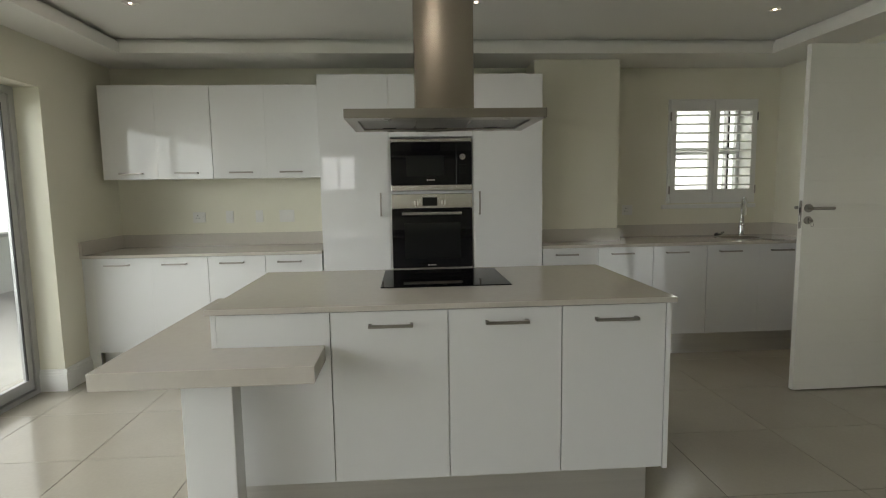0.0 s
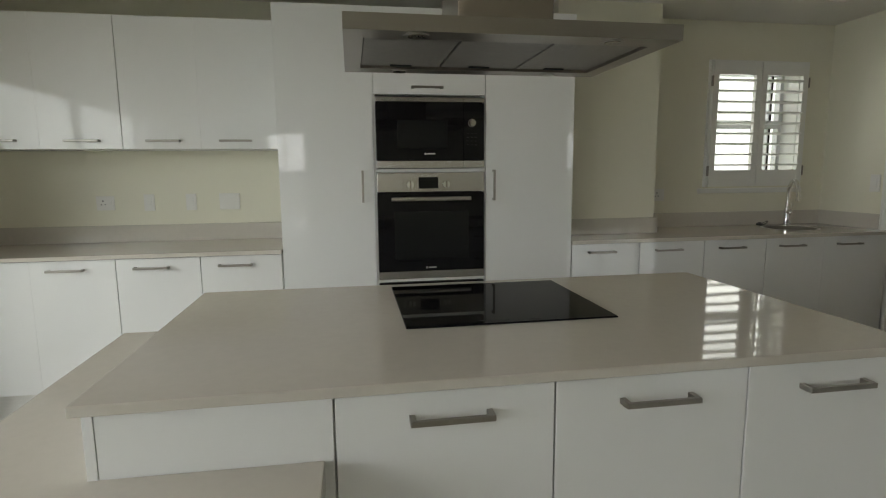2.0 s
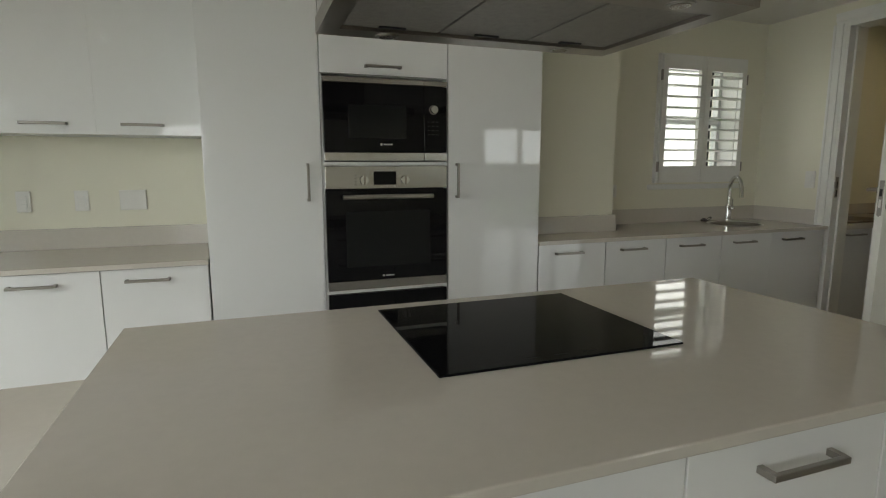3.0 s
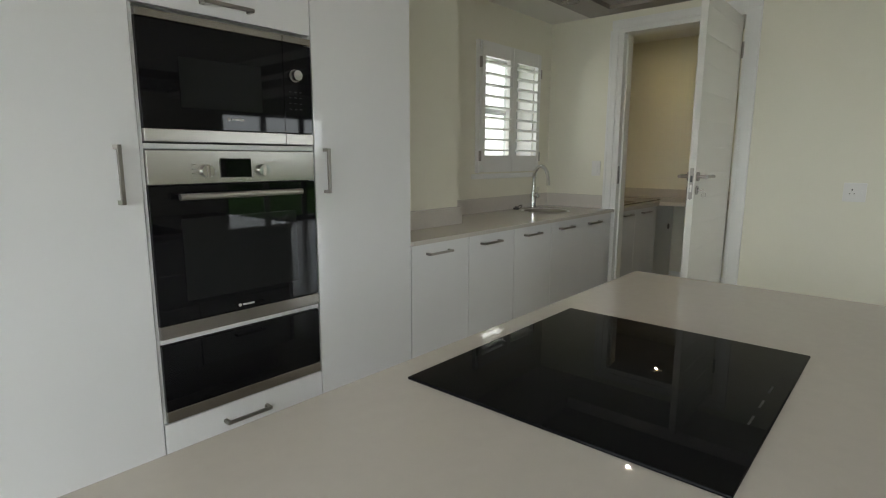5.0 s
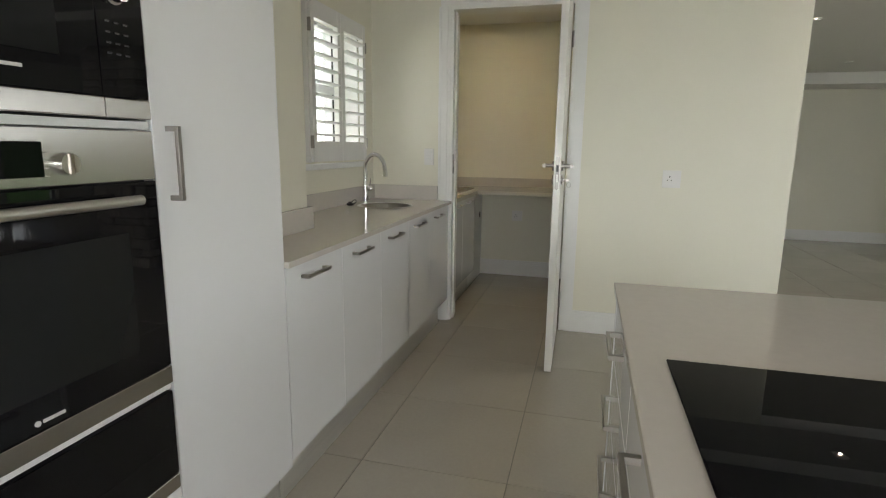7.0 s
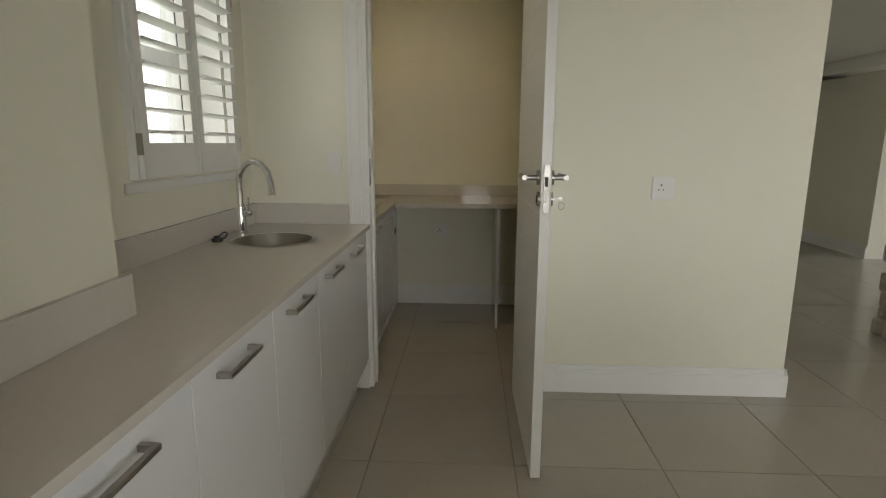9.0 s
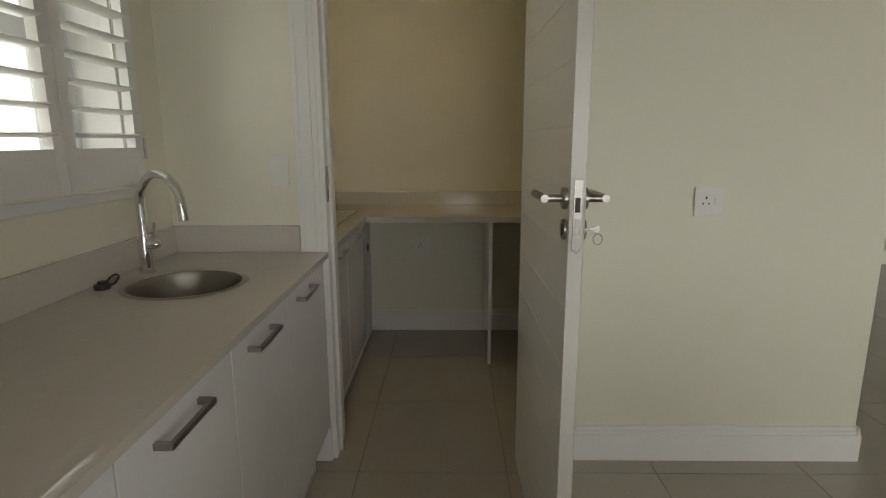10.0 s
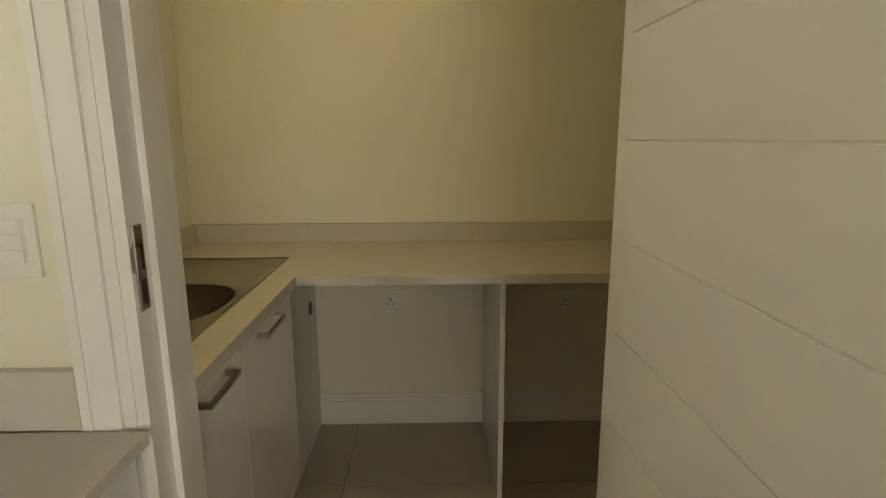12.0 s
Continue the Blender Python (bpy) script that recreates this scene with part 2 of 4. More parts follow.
solid("wall_scullery_back", boxes((4.92, 5.05, 1.83, NY, 0, 2.6)), WALL, "cream painted scullery wall", "wall")
solid("wall_scullery_side", boxes((EX + WTH, 8.6, 1.715, 1.83, 0, 2.6)), WALL, "cream painted partition wall", "wall")
solid("wall_far", boxes((8.4, 8.6, -1.2, 1.715, 0, 2.6)), WALL, "cream painted far living room wall", "wall")
solid("wall_far_side", boxes((6.95, 8.6, -1.4, -1.2, 0, 2.6), (8.4, 8.6, -4.2, -1.4, 0, 2.6)), WALL, "cream painted living room return wall", "wall")
solid("wall_south", boxes((-2.46, -1.75, -4.2, -4.0, 0, 2.6), (-0.95, 4.3, -4.2, -4.0, 0, 2.6), (-1.75, -0.95, -4.2, -4.0, 0, 1.0), (-1.75, -0.95, -4.2, -4.0, 2.05, 2.6), (4.3, 6.91, -4.2, -4.0, 2.1, 2.6), (6.91, 8.6, -4.2, -4.0, 0, 2.6)), WALL, "cream painted rear wall", "wall")

TX0, TX1, TY0, TY1 = -1.88, 2.93, -3.5, 3.96
ceiling = solid("ceiling", boxes(
    (-2.5, 8.6, -4.2, 4.7, 2.46, 2.62),
    (TX0 - 0.05, TX1 + 0.05, TY0 - 0.05, TY1 + 0.05, TOP, 2.458),
    (WX, TX0, -4.0, NY, SOFF, 2.385), (TX1, EX, -4.0, NY, SOFF, 2.385), (TX0, TX1, TY1, NY, SOFF, 2.385), (TX0, TX1, -4.0, TY0, SOFF, 2.385),
    (WX, TX0 - 0.05, -4.0, NY, 2.385, 2.458), (TX1 + 0.05, EX, -4.0, NY, 2.385, 2.458), (TX0 - 0.05, TX1 + 0.05, TY1 + 0.05, NY, 2.385, 2.458), (TX0 - 0.05, TX1 + 0.05, -4.0, TY0 - 0.05, 2.385, 2.458),
    (7.7, 8.4, -1.2, 1.715, 2.1, 2.458), (3.8, 8.4, -4.0, -0.9, 2.1, 2.458), (EX, 3.8, -4.0, -0.9, 2.24, 2.458),
    (EX, 7.7, -0.9, 1.715, 2.24, 2.458),
    (EX + WTH, 4.92, 1.83, NY, 2.4, 2.458)), CEIL, "white tray ceiling with a dropped border and shadow gap", "ceiling")


def skirting(name, x0, x1, y0, y1, nx, ny):
    """Baseboard of two stepped boards, proud of the wall on the side (nx, ny)."""
    d = []
    for z0, z1, t in ((0, 0.115, 0.018), (0.115, 0.132, 0.013), (0.132, 0.15, 0.008)):
        d.append((x0 + min(0, nx) * t, x1 + max(0, nx) * t, y0 + min(0, ny) * t, y1 + max(0, ny) * t, z0, z1))
    return solid(name, boxes(*d), TRIM, "white moulded skirting board", "baseboard")


skirting("baseboard_west", WX, WX, 3.58, 3.867, 1, 0)
skirting("baseboard_west_reveal", WX - 0.16, WX + 0.018, 3.58, 3.58, 0, -1)
skirting("baseboard_east", EX, EX, 1.715, DY0 - 0.09, -1, 0)
skirting("baseboard_east_end", EX - 0.018, EX + WTH, 1.715, 1.715, 0, -1)
skirting("baseboard_scullery", 4.92, 4.92, 1.83, 3.925, -1, 0)
skirting("baseboard_far", 8.4, 8.4, -1.2, 1.715, -1, 0)
skirting("baseboard_far_side", 6.95, 8.38, -1.2, -1.2, 0, 1)

# door frame to the scullery
d1 = thing("door_frame", (EX, DY1, 0), "white painted door frame with stepped architrave", "door frame", kind="structure")
AZ = DZ + 0.075
part("jamb", boxes((EX - 0.012, EX + WTH + 0.012, DY1, DY1 + 0.02, 0, DZ), (EX + 0.045, EX + 0.065, DY1 - 0.012, DY1, 0, DZ)), TRIM, d1)
part("jamb", boxes((EX - 0.012, EX + WTH + 0.012, DY0 - 0.02, DY0, 0, DZ)), TRIM, d1)
part("lintel", boxes((EX - 0.012, EX + WTH + 0.012, DY0 - 0.02, DY1 + 0.02, DZ, DZ + 0.02)), TRIM, d1)


def architrave(y0, y1, z0, z1, sx):
    x = EX if sx < 0 else EX + WTH
    w = (z1 - z0) if (y1 - y0) > (z1 - z0) else (y1 - y0)
    ds = []
    for a, t in ((0.0, 0.012), (0.25, 0.02), (0.8, 0.024)):
        if y1 - y0 > z1 - z0:
            ds.append((min(x, x + sx * t), max(x, x + sx * t), y0, y1, z0 + a * w, z0 + (1.0 if a > .7 else a + (0.25 if a == 0 else 0.55)) * w))
        elif y0 > 3.5:
            ds.append((min(x, x + sx * t), max(x, x + sx * t), y0 + a * w, y0 + (1.0 if a > .7 else a + (0.25 if a == 0 else 0.55)) * w, z0, z1))
        else:
            ds.append((min(x, x + sx * t), max(x, x + sx * t), y1 - (1.0 if a > .7 else a + (0.25 if a == 0 else 0.55)) * w, y1 - a * w, z0, z1))
    return boxes(*ds)


part("architrave", architrave(DY1 + 0.021, DY1 + 0.101, 0, DZ + 0.021, -1), TRIM, d1)
part("architrave", architrave(DY0 - 0.091, DY0 - 0.021, 0, DZ + 0.021, -1), TRIM, d1)
part("architrave", architrave(DY0 - 0.091, DY1 + 0.091, DZ + 0.021, AZ + 0.015, -1), TRIM, d1)
part("plinth_block", boxes((EX - 0.032, EX, DY1 + 0.018, DY1 + 0.105, 0, 0.15)), TRIM, d1)
keep = part("strike_plate", rounded(EX - 0.002, EX + 0.024, DY1 - 0.004, DY1 + 0.001, 1.075, 1.21, r=0.001), NICKEL, d1, "steel strike plate")
part("strike_slot", boxes((EX + 0.006, EX + 0.017, DY1 - 0.0055, DY1 - 0.0035, 1.085, 1.125), (EX + 0.006, EX + 0.017, DY1 - 0.0055, DY1 - 0.0035, 1.14, 1.18)), DARK, keep)
part("strike_lip", rounded(EX - 0.016, EX - 0.002, DY1 - 0.012, DY1 - 0.003, 1.14, 1.18, r=0.002), NICKEL, keep)

# open door
LX0, LX1, LY0, LY1 = 2.556, 3.335, 3.07, 3.108
door = thing("door", (LX1, LY0, 0), "white panelled interior door standing wide open", "door", kind="structure")
door.rotation_euler = (0, 0, radians(0.8))
grooves = [0.159 + 0.147 * i for i in range(14)]
leaf = boxes((LX0 + 0.002, LX1, LY0 + 0.002, LY1 - 0.002, 0.008, 2.15))
part("leaf", leaf, DOORP, door)
zs = [0.008] + grooves + [2.15]
for za, zb in zip(zs, zs[1:]):
    for ya, yb in ((LY1 - 0.002, LY1), (LY0, LY0 + 0.002)):
        part("panel", rounded(LX0, LX1, ya, yb, za + 0.0006, zb - 0.0006, r=0.0009, seg=1), DOORP, door)
HX, HZ = LX0 + 0.034, 1.168
for sgn, yf in ((1, LY1), (-1, LY0)):
    rose = part("lever_rose", disc(bmesh.new(), (HX, yf + sgn * 0.005, HZ), 0.026, 0.01, 'Y'), NICKEL, door, "satin nickel lever handle", True)
    lv = [(HX, yf + sgn * 0.01, HZ), (HX, yf + sgn * 0.045, HZ), (HX, yf + sgn * 0.054, HZ)]
    part("lever", tube(bmesh.new(), lv, 0.0095), NICKEL, rose, "", True)
    part("lever_grip", tube(bmesh.new(), [(HX - 0.012, yf + sgn * 0.054, HZ), (HX + 0.13, yf + sgn * 0.054, HZ)], 0.0098), NICKEL, rose, "", True)
    esc = part("escutcheon", disc(bmesh.new(), (HX, yf + sgn * 0.004, HZ - 0.075), 0.025, 0.008, 'Y'), NICKEL, door, "satin nickel key escutcheon", True)
    part("keyhole", boxes((HX - 0.004, HX + 0.004, yf + sgn * 0.0085 - 0.001, yf + sgn * 0.0085 + 0.001, HZ - 0.09, HZ - 0.062)), DARK, esc)
key = part("key", boxes((HX - 0.001, HX + 0.001, LY0 - 0.03, LY0 - 0.008, HZ - 0.078, HZ - 0.072)), NICKEL, door, "steel key hanging in the lock")
part("key_bow", disc(bmesh.new(), (HX, LY0 - 0.038, HZ - 0.075), 0.009, 0.003, 'X', 16), NICKEL, key)
ringp = [(HX, LY0 - 0.042 + 0.011 * math.cos(a), HZ - 0.1 + 0.013 * math.sin(a)) for a in [i * math.tau / 18 for i in range(19)]]
part("key_ring", tube(bmesh.new(), ringp, 0.0012, 6), NICKEL, key)
lat = part("latch_plate", rounded(LX0 - 0.002, LX0 + 0.002, LY0 + 0.009, LY1 - 0.009, 1.045, 1.215, r=0.001), NICKEL, door, "steel latch plate on the door edge")
part("latch", rounded(LX0 - 0.004, LX0, LY0 + 0.013, LY1 - 0.013, HZ - 0.03, HZ + 0.005, r=0.001), DARK, lat, "dark latch recess")
part("deadbolt", boxes((LX0 - 0.004, LX0, LY0 + 0.014, LY1 - 0.014, HZ - 0.085, HZ - 0.045)), PVC, lat)
for zz in (1.045, 1.2):
    part("screw", disc(bmesh.new(), (LX0 - 0.0025, (LY0 + LY1) / 2, zz), 0.005, 0.002, 'X', 12), NICKEL, lat)
for zz in (0.22, 1.95):
    part("hinge", tube(bmesh.new(), [(LX1 + 0.002, LY0 - 0.008, zz - 0.05), (LX1 + 0.002, LY0 - 0.008, zz + 0.05)], 0.007, 10), NICKEL, door, "steel butt hinge")

# kitchen window with shutters
SX0, SX1, SZ0, SZ1 = 2.378, 3.155, 1.165, 2.045
win = thing("window_1", (2.77, NY, 1.2), "white louvred plantation shutters over a grey aluminium window", "window", kind="structure")
part("sill", rounded(SX0 - 0.04, SX1 + 0.03, NY - 0.013, NY, 1.12, 1.156, r=0.005), TRIM, win)
part("shutter_frame", boxes((SX0, SX0 + 0.012, NY - 0.03, NY - 0.001, SZ0, SZ1), (SX1 - 0.012, SX1, NY - 0.03, NY - 0.001, SZ0, SZ1), (SX0 + 0.012, SX1 - 0.012, NY - 0.03, NY - 0.001, SZ1 - 0.008, SZ1)), TRIM, win)
mid = 2.768
lmesh = bmesh.new()
lv = [(-0.035, 0.0), (-0.025, 0.0048), (0.0, 0.0065), (0.025, 0.0048), (0.035, 0.0), (0.025, -0.0048), (0.0, -0.0065), (-0.025, -0.0048)]
LW = 0.285
ang = radians(-5)
ends = []
for xx in (-LW / 2, LW / 2):
    ends.append([lmesh.verts.new((xx, a * math.cos(ang) - b * math.sin(ang), a * math.sin(ang) + b * math.cos(ang))) for a, b in lv])
for k in range(8):
    j = (k + 1) % 8
    lmesh.faces.new((ends[0][k], ends[0][j], ends[1][j], ends[1][k]))
lmesh.faces.new(ends[0]), lmesh.faces.new(ends[1])
LOUVRE = mesh_of("louvre", lmesh, TRIM, True)
for xa, xb in ((SX0 + 0.014, mid - 0.002), (mid + 0.002, SX1 - 0.014)):
    ia, ib = xa + 0.042, xb - 0.042
    za, zb = 1.285, 1.945
    pn = part("shutter_panel", boxes((xa, ia, NY - 0.045, NY - 0.015, SZ0 + 0.004, SZ1 - 0.012), (ib, xb, NY - 0.045, NY - 0.015, SZ0 + 0.004, SZ1 - 0.012), (ia, ib, NY - 0.044, NY - 0.016, SZ0 + 0.004, za), (ia, ib, NY - 0.044, NY - 0.016, zb, SZ1 - 0.012)), TRIM, win)
    n = 9
    for i in range(n):
        lo = new("louvre", LOUVRE)
        lo.parent = pn
        lo.location = ((ia + ib) / 2, NY - 0.03, za + (i + 0.5) * (zb - za) / n)
        lo.scale = ((ib - ia) / LW, 1, 1)
    hx = xa - 0.006 if xa < mid - 0.1 else xb + 0.006
    for zz in (1.28, 1.9):
        part("hinge", rounded(hx - 0.004, hx + 0.004, NY - 0.05, NY - 0.03, zz - 0.035, zz + 0.035, r=0.002), NICKEL, win, "steel shutter hinge")
fy = NY + 0.14
part("reveal", boxes((3.108, 3.119, NY + 0.002, fy, 1.203, 2.007), (2.431, 2.442, NY + 0.002, fy, 1.203, 2.007), (2.442, 3.108, NY + 0.002, fy, 1.2005, 1.21)), TRIM, win, "white painted reveal")
part("window_frame", boxes((2.43, 2.47, fy, fy + 0.05, 1.2, 2.01), (3.08, 3.12, fy, fy + 0.05, 1.2, 2.01), (2.47, 3.08, fy, fy + 0.05, 1.2, 1.24), (2.47, 3.08, fy, fy + 0.05, 1.97, 2.01), (2.47, 3.08, fy, fy + 0.05, 1.59, 1.65), (2.985, 3.0, fy - 0.01, fy + 0.05, 1.24, 1.59), (2.985, 3.0, fy - 0.01, fy + 0.05, 1.65, 1.97)), GREY, win, "grey aluminium frame")
for za, zb in ((1.24, 1.59), (1.65, 1.97)):
    pn = part("pane", boxes((2.47, 3.08, fy + 0.02, fy + 0.024, za, zb)), GLASS, win)
    pn.visible_shadow = False
    part("gasket", boxes((2.992, 3.008, fy - 0.012, fy + 0.018, za, zb)), DARK, win)

win.location.x -= 0.015

# sliding door on the patio side
def sliding_door(y0, y1, leaves):
    """Aluminium sliding door in the west wall between y0 and y1; leaves are (ya, yb, offset)."""
    sl = thing("sliding_door", (WX - 0.2, (y0 + y1) / 2, 0), "wide aluminium framed glass sliding door, closed", "sliding door", "patio sliding doors", "structure")
    part("track", boxes((-2.455, -2.37, y0, y1, 0, 0.03), (-2.42, -2.41, y0, y1, 0.03, 0.04)), ALU, sl)
    part("head", boxes((-2.455, -2.37, y0, y1, 1.96, 2.01)), ALU, sl)
    part("side_frame", boxes((-2.455, -2.37, y1 - 0.045, y1, 0.03, 1.96)), ALU, sl)
    part("side_frame", boxes((-2.455, -2.37, y0, y0 + 0.045, 0.03, 1.96)), ALU, sl)
    for ya, yb, xo in leaves:
        x0 = -2.412 + xo
        lf = part("sash", boxes((x0, x0 + 0.03, ya, ya + 0.05, 0.04, 1.96), (x0, x0 + 0.03, yb - 0.05, yb, 0.04, 1.96), (x0, x0 + 0.03, ya + 0.05, yb - 0.05, 0.04, 0.11), (x0, x0 + 0.03, ya + 0.05, yb - 0.05, 1.9, 1.96)), ALU, sl)
        gp = part("pane", boxes((x0 + 0.012, x0 + 0.018, ya + 0.05, yb - 0.05, 0.11, 1.9)), GLASS, lf)
        gp.visible_shadow = False
        part("gasket", boxes((x0 + 0.019, x0 + 0.031, yb - 0.058, yb - 0.05, 0.11, 1.9), (x0 + 0.019, x0 + 0.031, ya + 0.05, ya + 0.058, 0.11, 1.9)), DARK, lf)


sliding_door(-0.6, 3.58, ((2.15, 3.53, 0.0), (0.8, 2.2, -0.035), (-0.55, 0.85, 0.0)))
# added second door, never in view: lets extra daylight reach the east wall
sliding_door(-3.7, -1.0, ((-2.4, -1.05, 0.0), (-3.65, -2.35, -0.035)))

gd = thing("garden_door", (5.6, -4.1, 0), "aluminium framed glass garden doors", "sliding door", kind="structure")
for i in range(3):
    a = 4.3 + 0.87 * i
    lf = part("sash", boxes((a, a + 0.06, -4.12, -4.07, 0, 2.1), (a + 0.81, a + 0.87, -4.12, -4.07, 0, 2.1), (a + 0.06, a + 0.81, -4.12, -4.07, 0, 0.08), (a + 0.06, a + 0.81, -4.12, -4.07, 2.03, 2.1)), ALU, gd)
    gp = part("pane", boxes((a + 0.06, a + 0.81, -4.1, -4.094, 0.08, 2.03)), GLASS, lf)
    gp.visible_shadow = False
rw = thing("window_2", (-1.35, -4.1, 1.0), "white louvred shutter window in the rear wall", "window", kind="structure")
part("frame", boxes((-1.75, -1.7, -4.08, -4.03, 1.0, 2.05), (-1.0, -0.95, -4.08, -4.03, 1.0, 2.05), (-1.38, -1.32, -4.08, -4.03, 1.0, 2.05)), TRIM, rw)
for xa in (-1.54, -1.16):
    for i in range(11):
        lo = new("louvre", LOUVRE)
        lo.parent = rw
        lo.matrix_parent_inverse = Matrix.Translation(-Vector(rw.location))
        lo.location = (xa, -4.05, 1.05 + i * 0.095)
        lo.scale = (1.1, 1, 1)

# outside
SKYW = glow("bright overcast sky", (0.95, 0.98, 1.0), 3.2)
solid("backdrop_north", boxes((-2, 14, 7.4, 7.5, -0.2, 7)), SKYW, "bright overcast sky beyond the kitchen window", "sky")
solid("backdrop_west", boxes((-12.1, -12, -14, 45, -0.2, 12)), SKYW, "bright overcast sky beyond the patio", "sky")
solid("ground", boxes((-400, 400, -400, 400, -0.5, -0.22)), GRASS, "green lawn around the house", "ground")
solid("patio", boxes((-6.5, -2.6, -3, 16, -0.215, -0.03)), PAVE, "pale paved patio outside the sliding door", "patio")
solid("garden_paving", boxes((3.4, 8.2, -4.6, -4.2, -0.215, -0.03)), PAVE, "pale paving outside the garden doors", "patio")
para = thing("parapet", (-5.6, 1.5, -0.03), "low white rendered patio wall", "wall", kind="structure")
part("wall", boxes((-5.7, -5.55, -3, 16, -0.03, 0.75)), TRIM, para)
part("coping", rounded(-5.75, -5.5, -3, 16, 0.75, 0.8, r=0.01), PAVE, para)


# ---- kitchen units ----
def bar_mesh(length):
    """Square bow handle along x, standing off towards -y."""
    h = length / 2
    bm = rounded(-h, h, -0.034, -0.024, -0.006, 0.006, r=0.0015)
    for s in (-1, 1):
        box(bm, s * h - (0.012 if s > 0 else 0), s * h + (0.012 if s < 0 else 0), -0.025, 0.0, -0.006, 0.006)
    return mesh_of("handle", bm, NICKEL)


BAR = bar_mesh(0.17)


def handle(parent, x, y, z, turn=0.0, upright=False, me=None):
    ob = new("handle", me or BAR)
    ob.parent = parent
    m = Matrix.Translation((x, y, z)) @ Matrix.Rotation(radians(turn), 4, 'Z')
    if upright:
        m = m @ Matrix.Rotation(radians(90), 4, 'Y')
    ob.matrix_basis = m
    return tagged(ob, "brushed nickel bow handle")


def front(parent, x0, x1, z0, z1, y, name="door", t=0.018, ga=0.002, gb=0.002):
    """A gloss door; y is its face, looking to -y."""
    return part(name, rounded(x0 + ga, x1 - gb, y, y + t, z0 + 0.0015, z1 - 0.0015, r=min(ga, gb, 0.0012), seg=1), GLOSS, parent)


def base_unit(xs, y=3.862, back=4.44, z0=0.17, z1=0.862, top=0.862, group="", label="white high-gloss base cabinet under a quartz worktop"):
    u = thing("base_cabinet", ((xs[0] + xs[-1]) / 2, y + 0.3, 0), label, "cabinet", group)
    part("body", boxes((xs[0], xs[-1], y + 0.02, back, z0, top)), CARC, u)
    for a, b in zip(xs, xs[1:]):
        d = front(u, a, b, z0, z1, y, ga=0.002 if a == xs[0] else 0.0003, gb=0.002 if b == xs[-1] else 0.0003)
        handle(d, (a + b) / 2 - 0.03, y, z1 - 0.049)
    part("plinth", boxes((xs[0], xs[-1], y + 0.055, y + 0.07, 0, z0)), PLINTH, u, "brushed aluminium plinth")
    return u


RUN = "base cabinets along the wall"
for xs in ((-2.13, -1.727, -1.328), (-1.328, -0.918), (-0.918, -0.505)):
    base_unit(xs, group=RUN)
for xs in ((1.134, 1.565), (1.565, 1.992), (1.992, 2.419), (2.419, 2.834, 3.25)):
    base_unit(xs, back=4.14 if xs[0] < 1.8 else 4.44, top=0.72 if xs[0] > 2.4 else 0.862, group=RUN)
flr = thing("filler_panel", (3.28, 3.87, 0), "white end filler strip beside the door frame", "panel")
part("strip", boxes((3.25, 3.316, 3.866, 3.884, 0.17, 0.862)), GLOSS, flr)
fll = thing("filler_panel", (-2.17, 3.87, 0), "white filler strip between cabinet and wall", "panel")
part("strip", boxes((-2.209, -2.131, 3.868, 3.886, 0.0, 0.862)), CARC, fll)

WT = 0.885
SKX, SKY, SKR = 2.853, 4.168, 0.165
wl = thing("worktop", (-1.35, 4.1, 0.86), "warm grey polished quartz worktop with upstand", "worktop")
part("slab", rounded(WX + 0.001, -0.503, 3.845, NY - 0.001, 0.864, WT, r=0.003), STONE, wl)
part("upstand", rounded(WX + 0.022, -0.503, NY - 0.021, NY - 0.001, WT, 0.985, r=0.002), STONE, wl)
part("side_upstand", rounded(WX + 0.001, WX + 0.021, 3.845, NY - 0.001, WT, 0.985, r=0.002), STONE, wl)
wr = thing("worktop", (2.2, 4.1, 0.86), "warm grey polished quartz worktop with a round sink cut-out", "worktop")
holes = holed(bmesh.new(), SKX - 0.2, SKX + 0.2, SKY - 0.2, SKY + 0.2, 0.864, WT, SKX, SKY, SKR - 0.004, SKR - 0.004)
part("sink_surround", holes, STONE, wr)
for ds in ((1.132, 1.815, 3.845, 4.149), (1.815, SKX - 0.2, 3.845, NY - 0.001), (SKX + 0.2, EX - 0.026, 3.845, NY - 0.001), (SKX - 0.2, SKX + 0.2, 3.845, SKY - 0.2), (SKX - 0.2, SKX + 0.2, SKY + 0.2, NY - 0.001)):
    part("slab", boxes((*ds, 0.864, WT)), STONE, wr)
part("upstand", rounded(1.132, 1.836, 4.129, 4.149, WT, 0.985, r=0.002), STONE, wr)
part("upstand", rounded(1.8165, 1.836, 4.1495, NY - 0.021, WT, 0.985, r=0.002), STONE, wr)
part("upstand", rounded(1.8165, EX - 0.023, NY - 0.021, NY - 0.001, WT, 0.985, r=0.002), STONE, wr)
part("upstand", rounded(EX - 0.022, EX - 0.001, 3.952, NY - 0.001, WT, 0.985, r=0.002), STONE, wr)

# wall cupboards
for xs in ((-2.14, -1.74, -1.335), (-1.335, -0.935, -0.505)):
    u = thing("wall_cabinet", (xs[1], 4.28, 1.43), "white high-gloss wall cupboard with two doors", "cabinet", "wall cupboards")
    part("body", boxes((xs[0], xs[2], 4.13, 4.449, 1.43, 2.115)), CARC, u)
    for a, b in zip(xs, xs[1:]):
        d = front(u, a, b, 1.425, 2.12, 4.11, ga=0.002 if a == xs[0] else 0.0003, gb=0.002 if b == xs[-1] else 0.0003)
        handle(d, (a + b) / 2 + (0.01 if a < -1 else -0.03), 4.11, 1.47)

